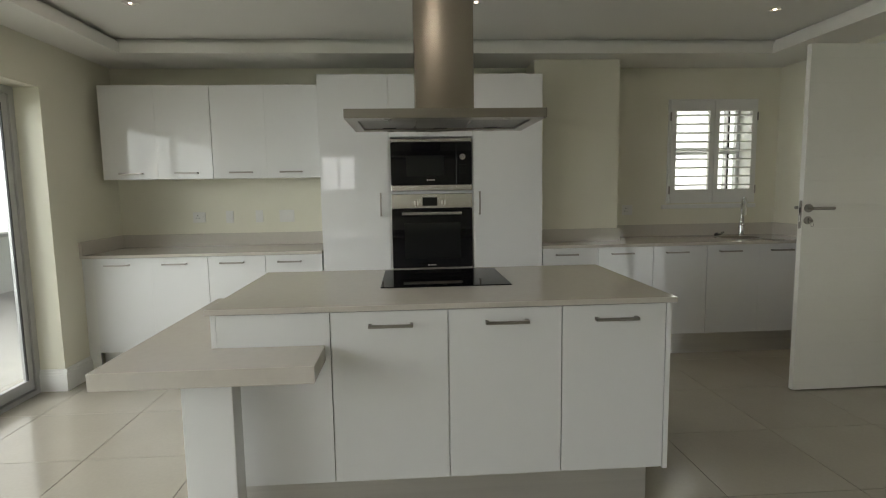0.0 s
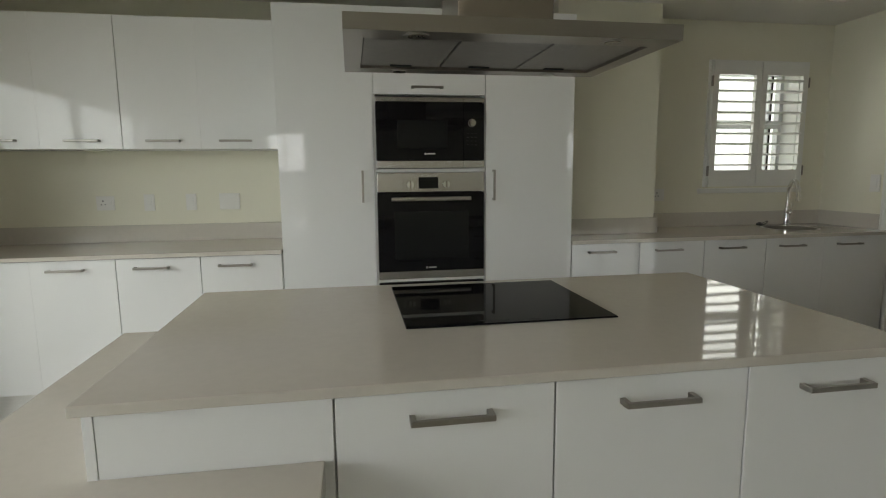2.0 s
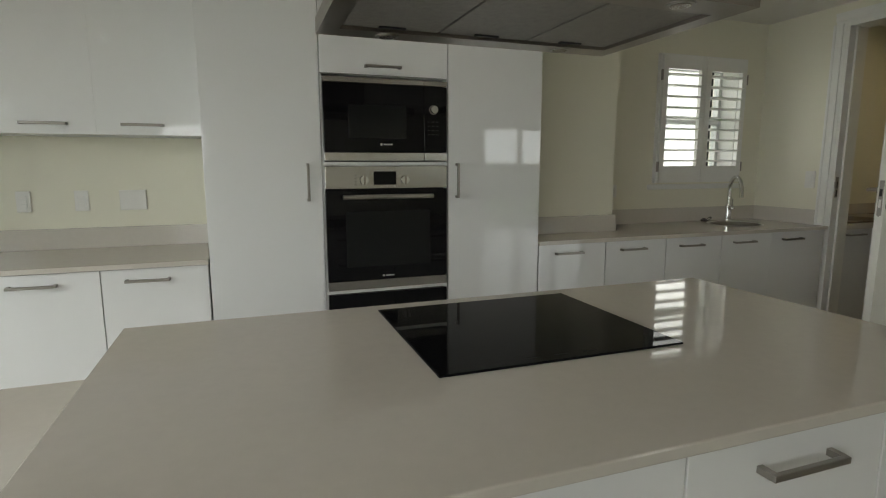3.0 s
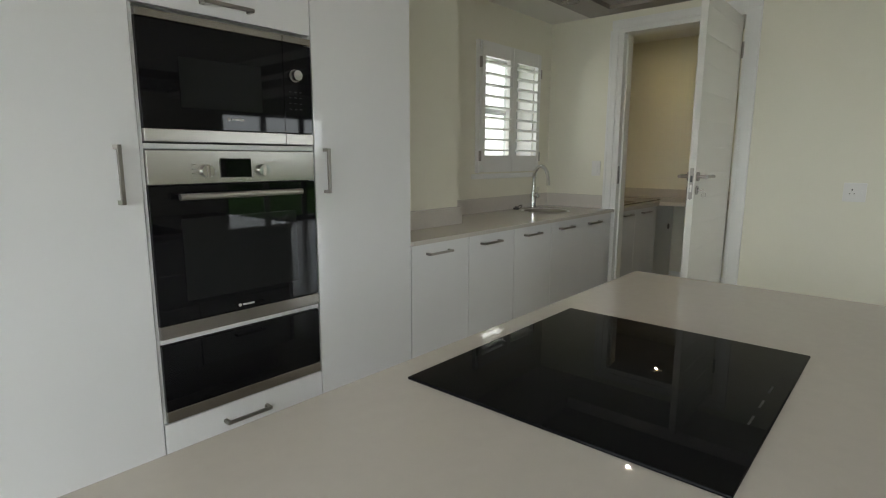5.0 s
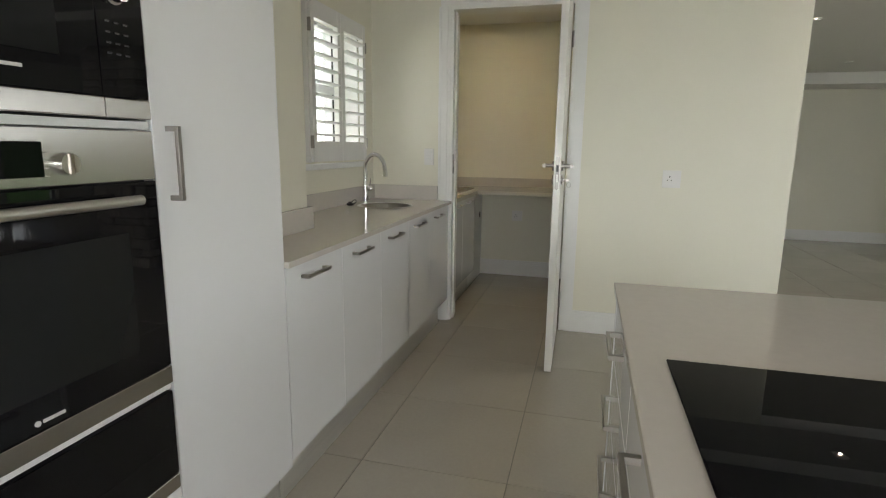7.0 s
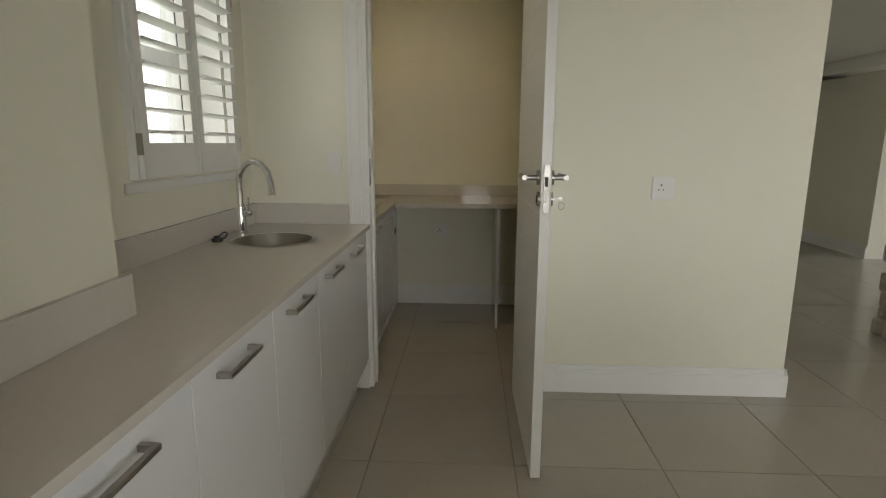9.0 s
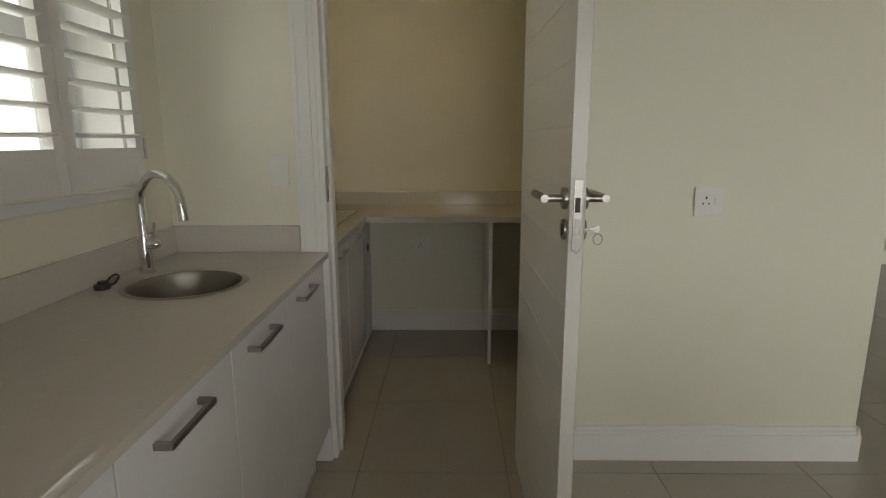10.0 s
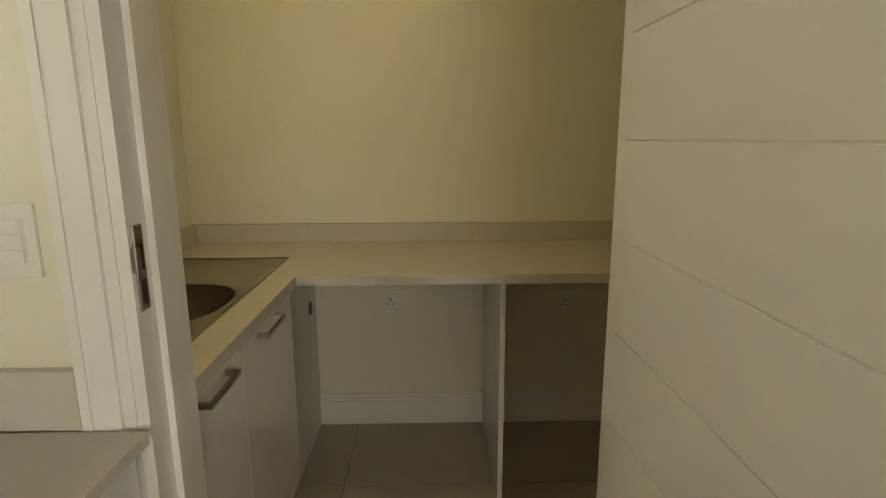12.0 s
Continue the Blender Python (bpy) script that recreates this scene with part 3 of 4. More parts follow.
# tall units
tl = thing("tall_cabinet", (-0.25, 4.1, 0), "tall white high-gloss larder cabinet", "cabinet", "tall cabinets")
part("body", boxes((-0.5, 0.0, 3.88, 4.449, 0.15, 2.14)), CARC, tl)
d = front(tl, -0.5, 0.0, 0.15, 2.145, 3.86)
handle(d, -0.066, 3.86, 1.215, upright=True)
part("plinth", boxes((-0.5, 0.0, 3.92, 3.935, 0, 0.15)), PLINTH, tl)
tr = thing("tall_cabinet", (0.87, 4.1, 0), "tall white high-gloss larder cabinet", "cabinet", "tall cabinets")
part("body", boxes((0.61, 1.13, 3.88, 4.149, 0.15, 2.14), (0.61, 1.132, 4.149, 4.449, 0.15, 2.14)), CARC, tr)
d = front(tr, 0.612, 1.13, 0.15, 2.145, 3.86)
handle(d, 0.658, 3.86, 1.215, upright=True)
part("plinth", boxes((0.61, 1.13, 3.92, 3.935, 0, 0.15)), PLINTH, tr)
oh = thing("oven_housing", (0.3, 4.1, 0), "tall white housing for oven and microwave", "cabinet", "tall cabinets")
for nm, ds in (("drawer_box", (0.001, 0.609, 3.9, 4.449, 0.15, 0.42)), ("top_box", (0.001, 0.609, 3.9, 4.449, 1.7, 2.14)), ("side", (0.001, 0.01, 3.866, 4.449, 0.42, 1.7)), ("side", (0.606, 0.6095, 3.866, 4.449, 0.42, 1.7)),
               ("back", (0.01, 0.606, 4.4, 4.449, 0.42, 1.7)), ("shelf", (0.01, 0.606, 3.862, 4.4, 1.29, 1.306)), ("shelf", (0.01, 0.606, 3.862, 4.4, 0.683, 0.697))):
    part(nm, boxes(ds), CARC, oh)
d = front(oh, 0.0, 0.612, 1.70, 2.145, 3.86)
handle(d, 0.29, 3.86, 1.737)
d = front(oh, 0.0, 0.612, 0.15, 0.418, 3.86, "drawer")
handle(d, 0.28, 3.86, 0.36)
part("plinth", boxes((0.0, 0.61, 3.92, 3.935, 0, 0.15)), PLINTH, oh)

# microwave
AX0, AX1 = 0.0115, 0.604
mw = thing("microwave", (0.3, 4.0, 1.31), "built-in black glass microwave with steel trim", "microwave")
part("body", boxes((AX0 + 0.01, AX1 - 0.01, 3.875, 4.25, 1.31, 1.685)), DARK, mw)
part("glass_door", rounded(AX0, 0.487, 3.853, 3.872, 1.352, 1.66, r=0.0015), BLACK, mw)
part("control_glass", rounded(0.4885, AX1, 3.853, 3.872, 1.352, 1.66, r=0.0015), BLACK, mw)
part("viewing_window", boxes((0.125, 0.4, 3.8495, 3.854, 1.415, 1.565)), SMOKE, mw, "grey tinted viewing window")
for ta, tb_ in ((AX0, 0.487), (0.4885, AX1)):
    part("top_trim", rounded(ta, tb_, 3.85, 3.872, 1.663, 1.686, r=0.002), STEELH, mw, "brushed steel trim")
part("bottom_trim", rounded(AX0, 0.487, 3.85, 3.872, 1.311, 1.35, r=0.002), STEELH, mw, "brushed steel trim")
part("door_button", rounded(0.489, AX1, 3.85, 3.872, 1.311, 1.35, r=0.002), STEELH, mw, "brushed steel door button")
kb = part("dial", disc(bmesh.new(), (0.535, 3.842, 1.553), 0.019, 0.022, 'Y', 32, 0.0175), CHROME, mw, "round chrome dial", True)
part("dial_ring", disc(bmesh.new(), (0.535, 3.852, 1.553), 0.022, 0.004, 'Y', 32), NICKEL, kb)
for i in range(3):
    for j in range(4):
        part("key_mark", boxes((0.507 + i * 0.022, 0.517 + i * 0.022, 3.8505, 3.854, 1.495 - j * 0.02, 1.498 - j * 0.02)), FAINT, mw)
part("badge", disc(boxes((0.287, 0.33, 3.8505, 3.854, 1.3845, 1.3905)), (0.2765, 3.8522, 1.3875), 0.0055, 0.0036, 'Y', 16), MARK, mw, "pale maker's badge")

# oven
ov = thing("oven", (0.3, 4.0, 0.7), "built-in steel and black glass oven", "oven")
part("body", boxes((AX0 + 0.01, AX1 - 0.01, 3.875, 4.38, 0.7, 1.285)), DARK, ov)
part("control_panel", rounded(AX0, AX1, 3.853, 3.875, 1.182, 1.287, r=0.002), STEELH, ov, "brushed steel control panel")
part("display", boxes((0.237, 0.345, 3.849, 3.854, 1.2, 1.262)), BLACK, ov, "dark display window")
for kx in (0.19, 0.389):
    k1 = part("knob", disc(bmesh.new(), (kx, 3.8455, 1.222), 0.021, 0.016, 'Y', 32, 0.0195), CHROME, ov, "round steel knob", True)
    part("knob_grip", rounded(kx - 0.0045, kx + 0.0045, 3.833, 3.839, 1.203, 1.241, r=0.0015), STEEL, k1)
    for i in range(4):
        part("dial_mark", boxes((kx - 0.045, kx - 0.034, 3.8505, 3.854, 1.2 + i * 0.014, 1.202 + i * 0.014)), NICKEL, ov)
od = part("door", rounded(AX0, AX1, 3.853, 3.875, 0.745, 1.179, r=0.002), BLACK, ov, "black glass door")
part("window", boxes((0.1, 0.515, 3.8495, 3.854, 0.81, 1.075)), SMOKE, od)
part("bottom_trim", rounded(AX0, AX1, 3.852, 3.874, 0.7, 0.743, r=0.002), STEELH, ov, "brushed steel trim")
oh_bar = bmesh.new()
tube(oh_bar, [(0.085, 3.815, 1.145), (0.52, 3.815, 1.145)], 0.0105, 16)
part("handle", oh_bar, BARM, od, "round brushed steel bar handle", True)
for hx in (0.12, 0.485):
    part("handle_post", tube(bmesh.new(), [(hx, 3.816, 1.145), (hx, 3.856, 1.145)], 0.007, 10), STEEL, od, "", True)
part("badge", disc(boxes((0.287, 0.33, 3.8505, 3.854, 0.7585, 0.7645)), (0.2765, 3.8522, 0.7615), 0.0055, 0.0036, 'Y', 16), MARK, ov, "pale maker's badge")
wd = thing("warming_drawer", (0.3, 4.0, 0.43), "black glass warming drawer with steel base trim", "drawer")
part("body", boxes((AX0 + 0.01, AX1 - 0.01, 3.876, 4.35, 0.432, 0.68)), DARK, wd)
part("glass_front", rounded(AX0, AX1, 3.856, 3.876, 0.462, 0.678, r=0.002), BLACK, wd)
part("bottom_trim", rounded(AX0, AX1, 3.855, 3.876, 0.422, 0.46, r=0.002), STEELH, wd)

# ---- island ----
IX0, IX1, IY0, IY1 = -0.637, 1.18, 1.893, 2.83
isl = thing("kitchen_island", (0.3, 2.36, 0), "white high-gloss kitchen island with a row of doors", "island")
part("body", boxes((-0.6, 1.14, 1.926, 2.8, 0.17, 0.8625)), CARC, isl)
part("end_panel", rounded(1.142, 1.162, 1.907, 2.822, 0.172, 0.862, r=0.001), GLOSS, isl)
part("side_panel", rounded(-0.62, -0.601, 1.907, 2.812, 0.14, 0.862, r=0.001), GLOSS, isl)
part("plinth", boxes((-0.55, 1.1, 1.965, 2.74, 0, 0.17)), PLINTH, isl, "brushed aluminium plinth")
part("front_panel", rounded(-0.6, -0.1775, 1.908, 1.926, 0.18, 0.859, r=0.001), GLOSS, isl)
for a, b in ((-0.175, 0.275), (0.275, 0.722), (0.722, 1.141)):
    d = front(isl, a, b, 0.18, 0.86, 1.907)
    handle(d, (a + b) / 2 + 0.005, 1.907, 0.806)


def back_front(x0, x1, z0, z1, name):
    d = part(name, rounded(x0 + 0.002, x1 - 0.002, 2.802, 2.82, z0 + 0.002, z1 - 0.002, r=0.001), GLOSS, isl)
    handle(d, (x0 + x1) / 2, 2.82, z1 - 0.045, turn=180)


for za, zb in ((0.17, 0.34), (0.34, 0.51), (0.51, 0.68), (0.68, 0.85)):
    back_front(0.6, 1.14, za, zb, "drawer")
for za, zb in ((0.17, 0.51), (0.51, 0.68), (0.68, 0.85)):
    back_front(0.0, 0.6, za, zb, "drawer")
back_front(-0.6, 0.0, 0.17, 0.85, "door")

iw = thing("island_worktop", (0.27, 2.36, 0.852), "warm grey polished quartz island worktop", "worktop")
part("slab", rounded(IX0, IX1, IY0, IY1, 0.863, WT, r=0.003), STONE, iw)
hb = thing("hob", (0.3, 2.5, WT), "black glass ceramic hob set in the island", "hob")
part("glass", rounded(0.0, 0.59, 2.25, 2.765, WT, WT + 0.005, r=0.002), HOBG, hb)
for cx in (0.2, 0.27, 0.34):
    part("control_mark", boxes((cx, cx + 0.035, 2.275, 2.278, WT + 0.005, WT + 0.0054)), DARK, hb)
TZ = 0.735
tb = thing("breakfast_counter", (-0.75, 2.2, 0), "lower thick quartz breakfast counter wrapping the island", "counter")
lb = bmesh.new()
oc = [(-0.936, 1.655), (-0.196, 1.655), (-0.196, 1.905), (-0.622, 1.905), (-0.622, 2.91), (-0.936, 2.91)]
lo_v = [lb.verts.new((x, y, TZ - 0.062)) for x, y in oc]
hi_v = [lb.verts.new((x, y, TZ)) for x, y in oc]
lb.faces.new(lo_v[::-1]), lb.faces.new(hi_v)
for k in range(6):
    lb.faces.new((lo_v[k], lo_v[(k + 1) % 6], hi_v[(k + 1) % 6], hi_v[k]))
bmesh.ops.bevel(lb, geom=lb.edges[:], offset=0.003, segments=2, profile=0.5, affect='EDGES')
part("slab", lb, STONE, tb)
part("leg", rounded(-0.663, -0.49, 1.715, 1.81, 0, TZ - 0.062, r=0.003), GLOSS, tb, "white slab leg")

# cooker hood
hd = thing("cooker_hood", (0.305, 2.54, 1.626), "brushed stainless steel island cooker hood", "cooker hood")
hx0, hx1, hy0, hy1, hz0, hz1 = -0.137, 0.75, 2.262, 2.826, 1.628, 1.668
part("canopy", boxes((hx0, hx1, hy0, hy0 + 0.085, hz0, hz1), (hx0, hx1, hy1 - 0.075, hy1, hz0, hz1), (hx0, hx0 + 0.05, hy0 + 0.085, hy1 - 0.075, hz0, hz1), (hx1 - 0.05, hx1, hy0 + 0.085, hy1 - 0.075, hz0, hz1), (hx0 + 0.05, hx1 - 0.05, hy0 + 0.085, hy1 - 0.075, hz0 + 0.02, hz1)), HOODS, hd)
fw = (hx1 - hx0 - 0.1) / 3
for i in range(3):
    a = hx0 + 0.05 + i * fw
    f = part("filter", rounded(a + 0.003, a + fw - 0.003, hy0 + 0.088, hy1 - 0.078, hz0 + 0.008, hz0 + 0.019, r=0.002), MESH, hd, "grey metal grease filter")
    part("filter_catch", rounded(a + fw / 2 - 0.035, a + fw / 2 + 0.035, hy1 - 0.105, hy1 - 0.09, hz0 + 0.004, hz0 + 0.01, r=0.002), DARK, f)
for lx in (0.045, 0.572):
    for ly in (2.305, 2.79):
        rim = part("lamp_rim", disc(bmesh.new(), (lx, ly, hz0 - 0.0005), 0.032, 0.003), NICKEL, hd, "small round halogen lamp", True)
        part("lamp_glass", disc(bmesh.new(), (lx, ly, hz0 - 0.002), 0.022, 0.003), STEELH, rim)
ch = bmesh.new()
box(ch, 0.172, 0.445, 2.405, 2.675, hz1, TOP)
bmesh.ops.bevel(ch, geom=[e for e in ch.edges if abs(e.verts[0].co.z - e.verts[1].co.z) > 0.3], offset=0.006, segments=3, profile=0.5, affect='EDGES')
part("chimney", ch, STEEL, hd, "tall brushed steel flue")

# ---- sink and tap ----
sk = thing("round_sink", (SKX, SKY, WT), "small round stainless steel sink", "sink")
bw = [(SKX, SKY, WT + 0.002, SKR + 0.012, SKR + 0.012), (SKX, SKY, WT + 0.004, SKR + 0.006, SKR + 0.006), (SKX, SKY, WT + 0.003, SKR - 0.006, SKR - 0.006), (SKX, SKY, WT - 0.01, SKR - 0.011, SKR - 0.011), (SKX, SKY, WT - 0.1, SKR - 0.022, SKR - 0.022), (SKX, SKY, WT - 0.13, SKR - 0.035, SKR - 0.035), (SKX, SKY, WT - 0.142, SKR - 0.065, SKR - 0.065), (SKX, SKY, WT - 0.146, 0.04, 0.04)]
part("bowl", ring_rows(bmesh.new(), bw), STEELD, sk, "", True)
part("drain", disc(bmesh.new(), (SKX, SKY, WT - 0.144), 0.035, 0.006), CHROME, sk, "", True)
TXB, TYB = 3.0, 4.365
tp = thing("mixer_tap", (TXB, TYB, WT), "chrome swan-neck mixer tap beside the sink", "tap")
part("base", disc(disc(bmesh.new(), (TXB, TYB, WT + 0.006), 0.026, 0.012), (TXB, TYB, WT + 0.065), 0.0215, 0.11), CHROME, tp, "", True)
ux, uy = -0.42, -0.907
arc = [(TXB, TYB, WT + 0.11), (TXB, TYB, WT + 0.17), (TXB, TYB, WT + 0.222)]
for i in range(1, 15):
    a = math.pi * i / 14 * 0.97
    rr = 0.095
    arc.append((TXB + ux * rr * (1 - math.cos(a)), TYB + uy * rr * (1 - math.cos(a)), WT + 0.222 + rr * math.sin(a) * 1.05))
e = arc[-1]
arc += [(e[0] + ux * 0.004, e[1] + uy * 0.004, e[2] - 0.03), (e[0] + ux * 0.006, e[1] + uy * 0.006, e[2] - 0.05)]
part("spout", tube(bmesh.new(), arc, [0.014] * (len(arc) - 2) + [0.014, 0.0155], 18), CHROME, tp, "", True)
lvb = [(TXB - 0.004, TYB - 0.015, WT + 0.095), (TXB - 0.007, TYB - 0.045, WT + 0.095), (TXB - 0.008, TYB - 0.052, WT + 0.095), (TXB - 0.0085, TYB - 0.056, WT + 0.095)]
lev = part("lever", tube(bmesh.new(), lvb, [0.017, 0.0165, 0.0125, 0.005]), CHROME, tp, "", True)
part("lever_pin", tube(bmesh.new(), [(TXB - 0.005, TYB - 0.036, WT + 0.105), (TXB - 0.008, TYB - 0.042, WT + 0.165)], 0.0045, 10), CHROME, lev, "", True)
kx, ky = 2.797, 4.385
pl = thing("sink_plug", (kx, ky, WT), "small black rubber plug with chain lying beside the sink", "plug")
part("plug", disc(disc(bmesh.new(), (kx, ky, WT + 0.007), 0.022, 0.014), (kx, ky, WT + 0.018), 0.012, 0.01), DARK, pl, "", True)
part("ring", tube(bmesh.new(), [(kx + 0.035 + 0.02 * math.cos(a), ky - 0.01 + 0.014 * math.sin(a), WT + 0.006 + 0.012 * (1 + math.cos(a))) for a in [i * math.tau / 16 for i in range(17)]], 0.003, 8), DARK, pl, "", True)


# ---- plates on the walls ----
def socket(x, y, z, facing, w=0.1, h=0.1, kind="socket", label="white plastic three-pin wall socket"):
    """A plate that faces -y ('S') or -x ('W')."""
    s = thing("wall_" + kind, (x, y, z), label, kind)
    m = Matrix.Translation((x, y, z)) @ (Matrix.Rotation(radians(-90), 4, 'Z') if facing == 'W' else Matrix())

    def put(name, bm, material):
        bmesh.ops.transform(bm, matrix=m, verts=bm.verts[:])
        return part(name, bm, material, s)
    put("plate", rounded(-w / 2, w / 2, -0.009, -0.001, -h / 2, h / 2, r=0.002), PVC)
    if kind == "socket":
        for dx, dz, hw, hh in ((-0.012, 0.014, 0.003, 0.005), (-0.023, -0.008, 0.003, 0.003), (-0.001, -0.008, 0.003, 0.003)):
            put("pin_hole", boxes((dx - hw, dx + hw, -0.0098, -0.0085, dz - hh, dz + hh)), DARK)
        put("rocker", rounded(0.02, 0.036, -0.013, -0.0088, -0.014, 0.014, r=0.001), PVC)
    elif kind == "switch":
        put("surround", boxes((-w * 0.27, w * 0.27, -0.0105, -0.0088, -h * 0.3, h * 0.3)), CARC)
        for a, b in ((-0.29, -0.11), (-0.09, 0.09), (0.11, 0.29)):
            put("rocker", rounded(-w * 0.24, w * 0.24, -0.014, -0.0103, a * h, b * h, r=0.001), PVC)
    return s


socket(-1.585, NY, 1.12, 'S', 0.1, 0.085)
socket(-1.34, NY, 1.12, 'S', 0.06, 0.1, "switch", "white plastic isolator switch")
socket(-1.1, NY, 1.12, 'S', 0.06, 0.1, "switch", "white plastic isolator switch")
socket(-0.875, NY, 1.12, 'S', 0.12, 0.1, "blank plate", "white blank wall plate")
socket(2.02, NY, 1.115, 'S', 0.09, 0.085)
socket(EX, 2.4, 1.075, 'W', 0.11, 0.11)
socket(EX, 4.02, 1.19, 'W', 0.07, 0.115, "switch", "white plastic light switch")
socket(4.92, 3.57, 0.60, 'W', 0.1, 0.1)
socket(4.92, 2.77, 0.59, 'W', 0.1, 0.1)

# ---- scullery ----
for xs in ((3.5, 3.805), (3.805, 4.285)):
    u = base_unit(xs, y=3.868, top=0.72, group="scullery cabinets", label="white high-gloss scullery sink cabinet")
ep = thing("end_panel", (4.6, 3.96, 0), "white cabinet end panel with a round cable hole", "panel")
part("panel", rounded(4.286, 4.918, 3.925, 3.943, 0.0, 0.85, r=0.001), CARC, ep)
part("grommet", disc(bmesh.new(), (4.8, 3.924, 0.612), 0.028, 0.004, 'Y'), DARK, ep, "dark cable hole")
pw = thing("scullery_worktop", (4.2, 3.8, 0.86), "L-shaped warm grey quartz scullery worktop", "worktop")
PS0, PS1, PT0, PT1 = 3.6, 4.56, 3.955, 4.395
for ds in ((3.497, PS0, 3.85, NY - 0.001), (PS1, 4.919, 3.85, NY - 0.001), (PS0, PS1, 3.85, PT0), (PS0, PS1, PT1, NY - 0.001), (4.3, 4.919, 1.84, 3.85)):
    part("slab", boxes((*ds, 0.852, WT)), STONE, pw)
part("upstand", rounded(3.497, 4.919, NY - 0.021, NY - 0.001, WT, 0.968, r=0.002), STONE, pw)
part("upstand", rounded(4.9, 4.919, 1.84, NY - 0.022, WT, 0.968, r=0.002), STONE, pw)
dv = thing("divider_panel", (4.6, 3.15, 0), "white upright divider panel under the scullery worktop", "panel")
part("panel", rounded(4.31, 4.9, 3.14, 3.158, 0, 0.851, r=0.001), GLOSS, dv)
ps = thing("double_sink", (4.1, 4.17, WT), "stainless steel inset sink with drainer and two bowls", "sink")
pb = bmesh.new()
zt = WT + 0.003
holed(pb, PS0 - 0.01, 3.79, PT0 - 0.01, PT1 + 0.01, zt - 0.002, zt, 3.69, 4.13, 0.085, 0.15, power=3)
holed(pb, 3.79, 4.24, PT0 - 0.01, PT1 + 0.01, zt - 0.002, zt, 4.0, 4.155, 0.2, 0.19, power=2.5)
box(pb, 4.24, PS1 + 0.01, PT0 - 0.01, PT1 + 0.01, zt - 0.002, zt)
part("deck", pb, STEELD, ps)
for cx, cy, rx, ry in ((3.69, 4.13, 0.085, 0.15), (4.0, 4.155, 0.2, 0.19)):
    part("bowl", ring_rows(bmesh.new(), [(cx, cy, zt, rx, ry), (cx, cy, zt - 0.13, rx - 0.012, ry - 0.012), (cx, cy, zt - 0.15, rx - 0.03, ry - 0.03)], power=3 if rx < 0.1 else 2.5), STEELD, ps, "", True)
part("deck_rim", boxes((PS0 - 0.012, PS1 + 0.012, PT0 - 0.014, PT0 - 0.008, zt - 0.003, zt + 0.003), (PS1 + 0.008, PS1 + 0.014, PT0 - 0.014, PT1 + 0.014, zt - 0.003, zt + 0.003)), STEEL, ps)


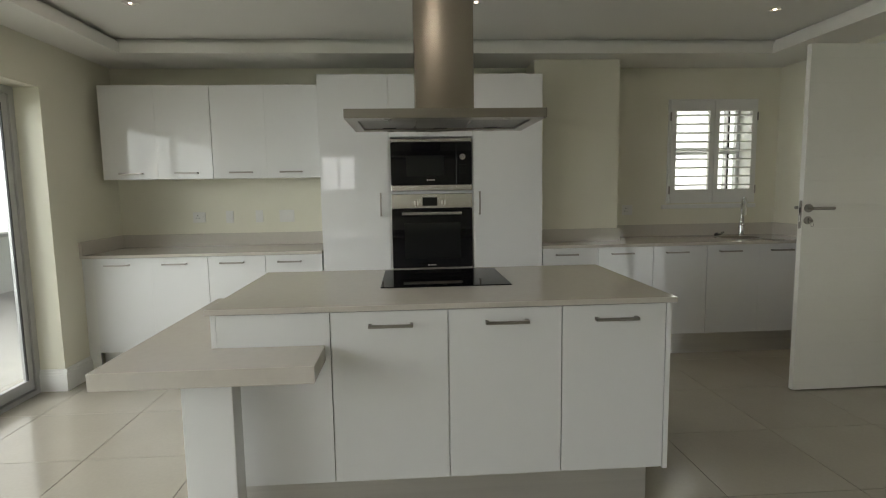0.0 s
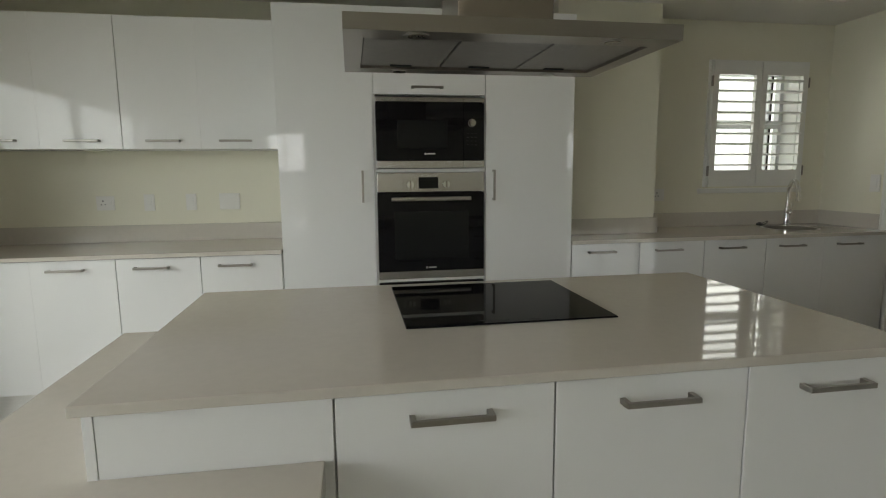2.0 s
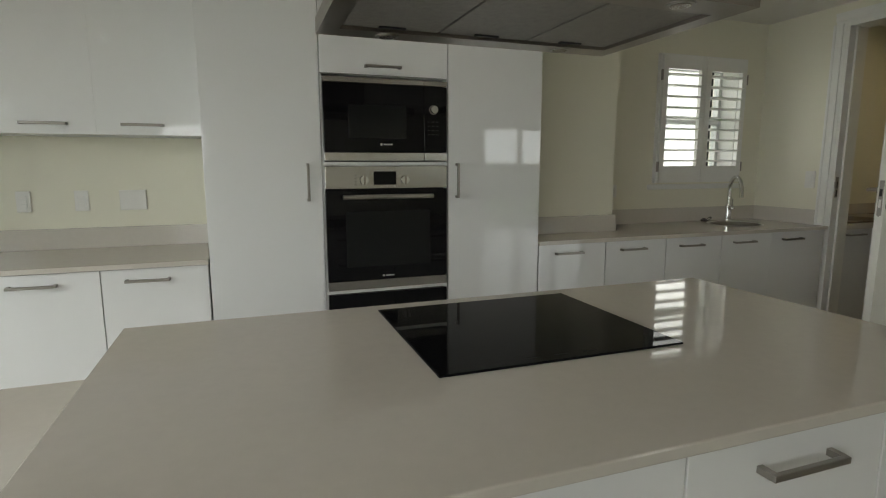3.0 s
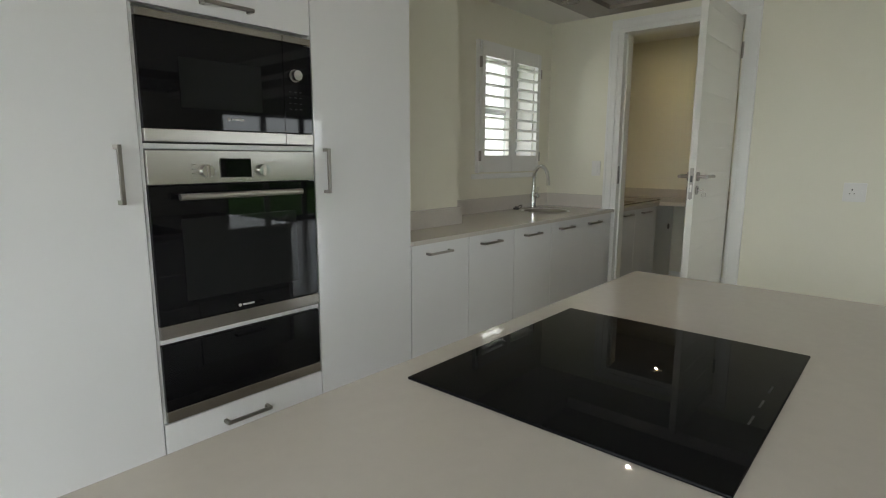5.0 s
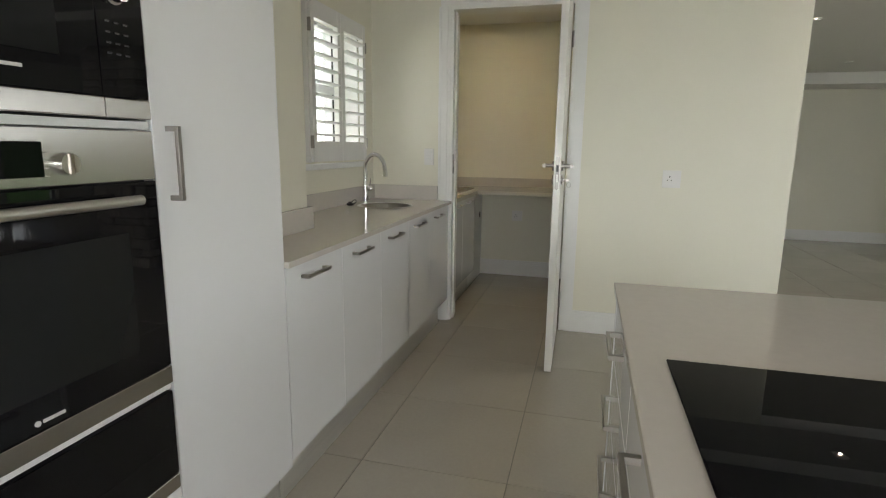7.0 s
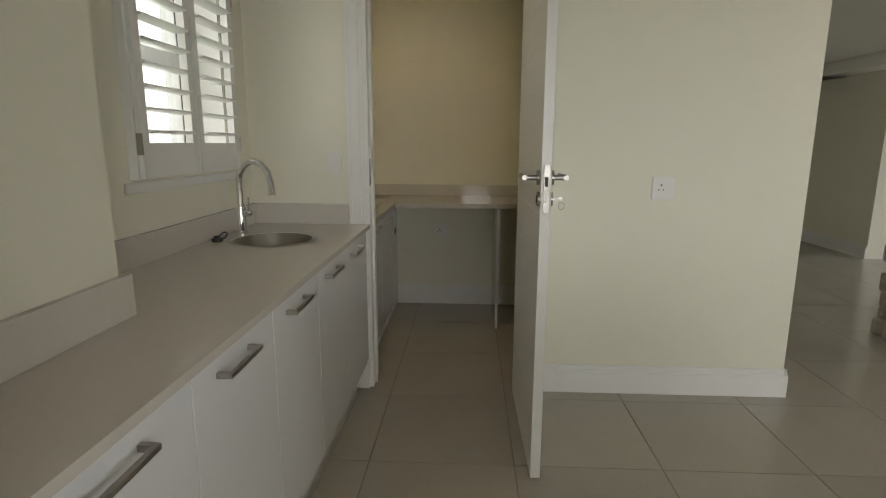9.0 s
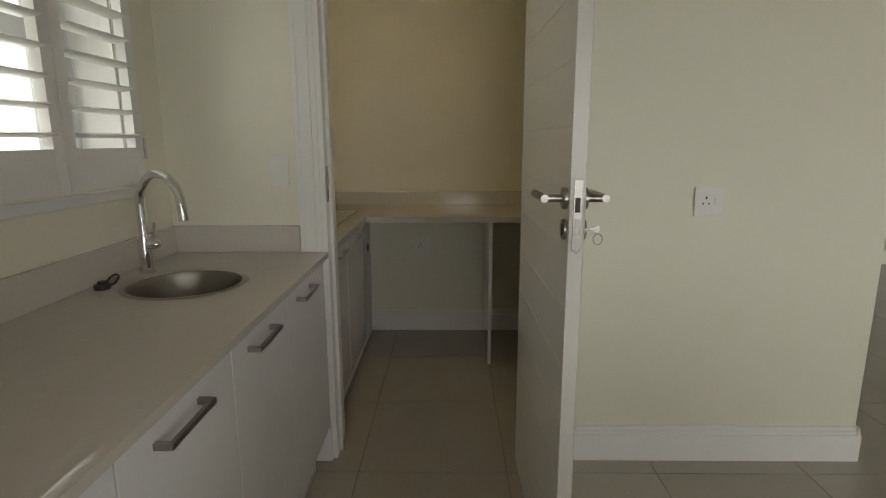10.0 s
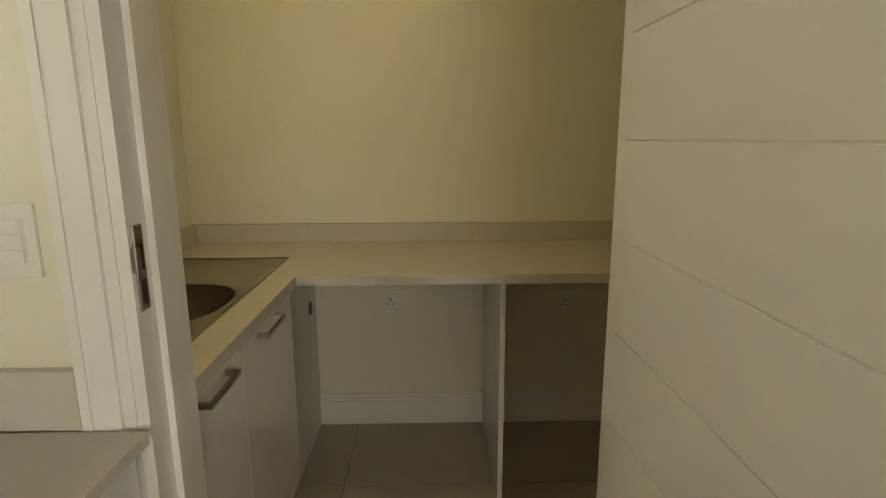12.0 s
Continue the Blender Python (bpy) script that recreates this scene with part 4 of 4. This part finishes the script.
# ---- downlights ----
scl = new("scullery_lamp", bpy.data.lights.new("scullery_lamp", 'AREA'))
scl.data.shape, scl.data.size, scl.data.energy, scl.data.color = 'DISK', 0.015, 4.8, (1.0, 0.85, 0.47)
scl.matrix_basis = look((4.13, 3.72, 2.38), (4.13, 3.72, 0))
for x, y, zc in ((4.13, 3.72, 2.4), (-1.45, 3.25, TOP), (0.56, 3.2, TOP), (2.48, 3.3, TOP), (-1.45, 1.25, TOP), (0.32, 1.25, TOP), (3.07, 1.36, SOFF), (4.47, 1.335, 2.24), (6.8, 0.2, 2.24)):
    dl = thing("downlight", (x, y, zc), "small round recessed ceiling downlight, lit", "downlight", "ceiling downlights")
    rim = bmesh.new()
    ring_rows(rim, [(x, y, zc - 0.001, 0.045, 0.045), (x, y, zc - 0.006, 0.042, 0.042), (x, y, zc - 0.006, 0.033, 0.033), (x, y, zc - 0.001, 0.03, 0.03)], 32, cap=False)
    part("rim", rim, TRIM, dl, "", True)
    part("lens", disc(bmesh.new(), (x, y, zc - 0.002), 0.007 if x > 4 else 0.01, 0.003), LED, dl, "glowing lens")

for x, y, zc in ((-1.45, 3.25, TOP), (0.56, 3.2, TOP), (2.48, 3.3, TOP), (-1.45, 1.25, TOP), (0.32, 1.25, TOP), (3.07, 1.36, SOFF)):
    lamp = new("downlight_lamp", bpy.data.lights.new("downlight_lamp", 'AREA'))
    lamp.data.shape, lamp.data.size, lamp.data.energy, lamp.data.color = 'DISK', 0.02, 1.4, (1.0, 0.93, 0.82)
    lamp.matrix_basis = look((x, y, zc - 0.012), (x, y, 0))

# ---- stone pillar in the living room ----
sp = thing("stone_pillar", (4.35, 0.45, 0), "rough pale stacked-stone pillar", "pillar")
random.seed(5)
part("core", boxes((4.12, 4.4, 0.12, 0.68, 0, 2.2)), ROCK, sp)
zz = 0.0
while zz < 2.15:
    hgt = random.uniform(0.07, 0.14)
    for side in range(2):
        u0 = 0.08
        lim = 0.72 if side == 0 else 0.38
        while u0 < lim - 0.02:
            w = random.uniform(0.12, 0.26)
            u1 = min(u0 + w, lim)
            if side == 0:
                dd = (4.07 + random.uniform(-0.02, 0.02), 4.13, u0, u1 - 0.006, zz, zz + hgt - 0.006)
            else:
                dd = (4.03 + u0, 4.03 + u1 - 0.006, 0.66, 0.72 + random.uniform(-0.02, 0.02), zz, zz + hgt - 0.006)
            part("stone", rounded(*dd, r=0.012, seg=1), ROCK, sp)
            u0 = u1
            if u1 > lim - 0.02:
                break
    zz += hgt

sp.location.y -= 0.2

# ---- floor tiles ----
P, GX, GY = 0.595, 1.46, 3.15
TM = mesh_of("tile", rounded(-P / 2 + 0.0015, P / 2 - 0.0015, -P / 2 + 0.0015, P / 2 - 0.0015, -0.004, 0.0, r=0.001, seg=1), TILE)
for i in range(-7, 13):
    for j in range(-12, 3):
        cx, cy = GX + (i + 0.5) * P, GY + (j + 0.5) * P
        if cx < 8.7 and (cx > -2.8):
            piece("tile", TM, floor, (cx, cy, 0.0))
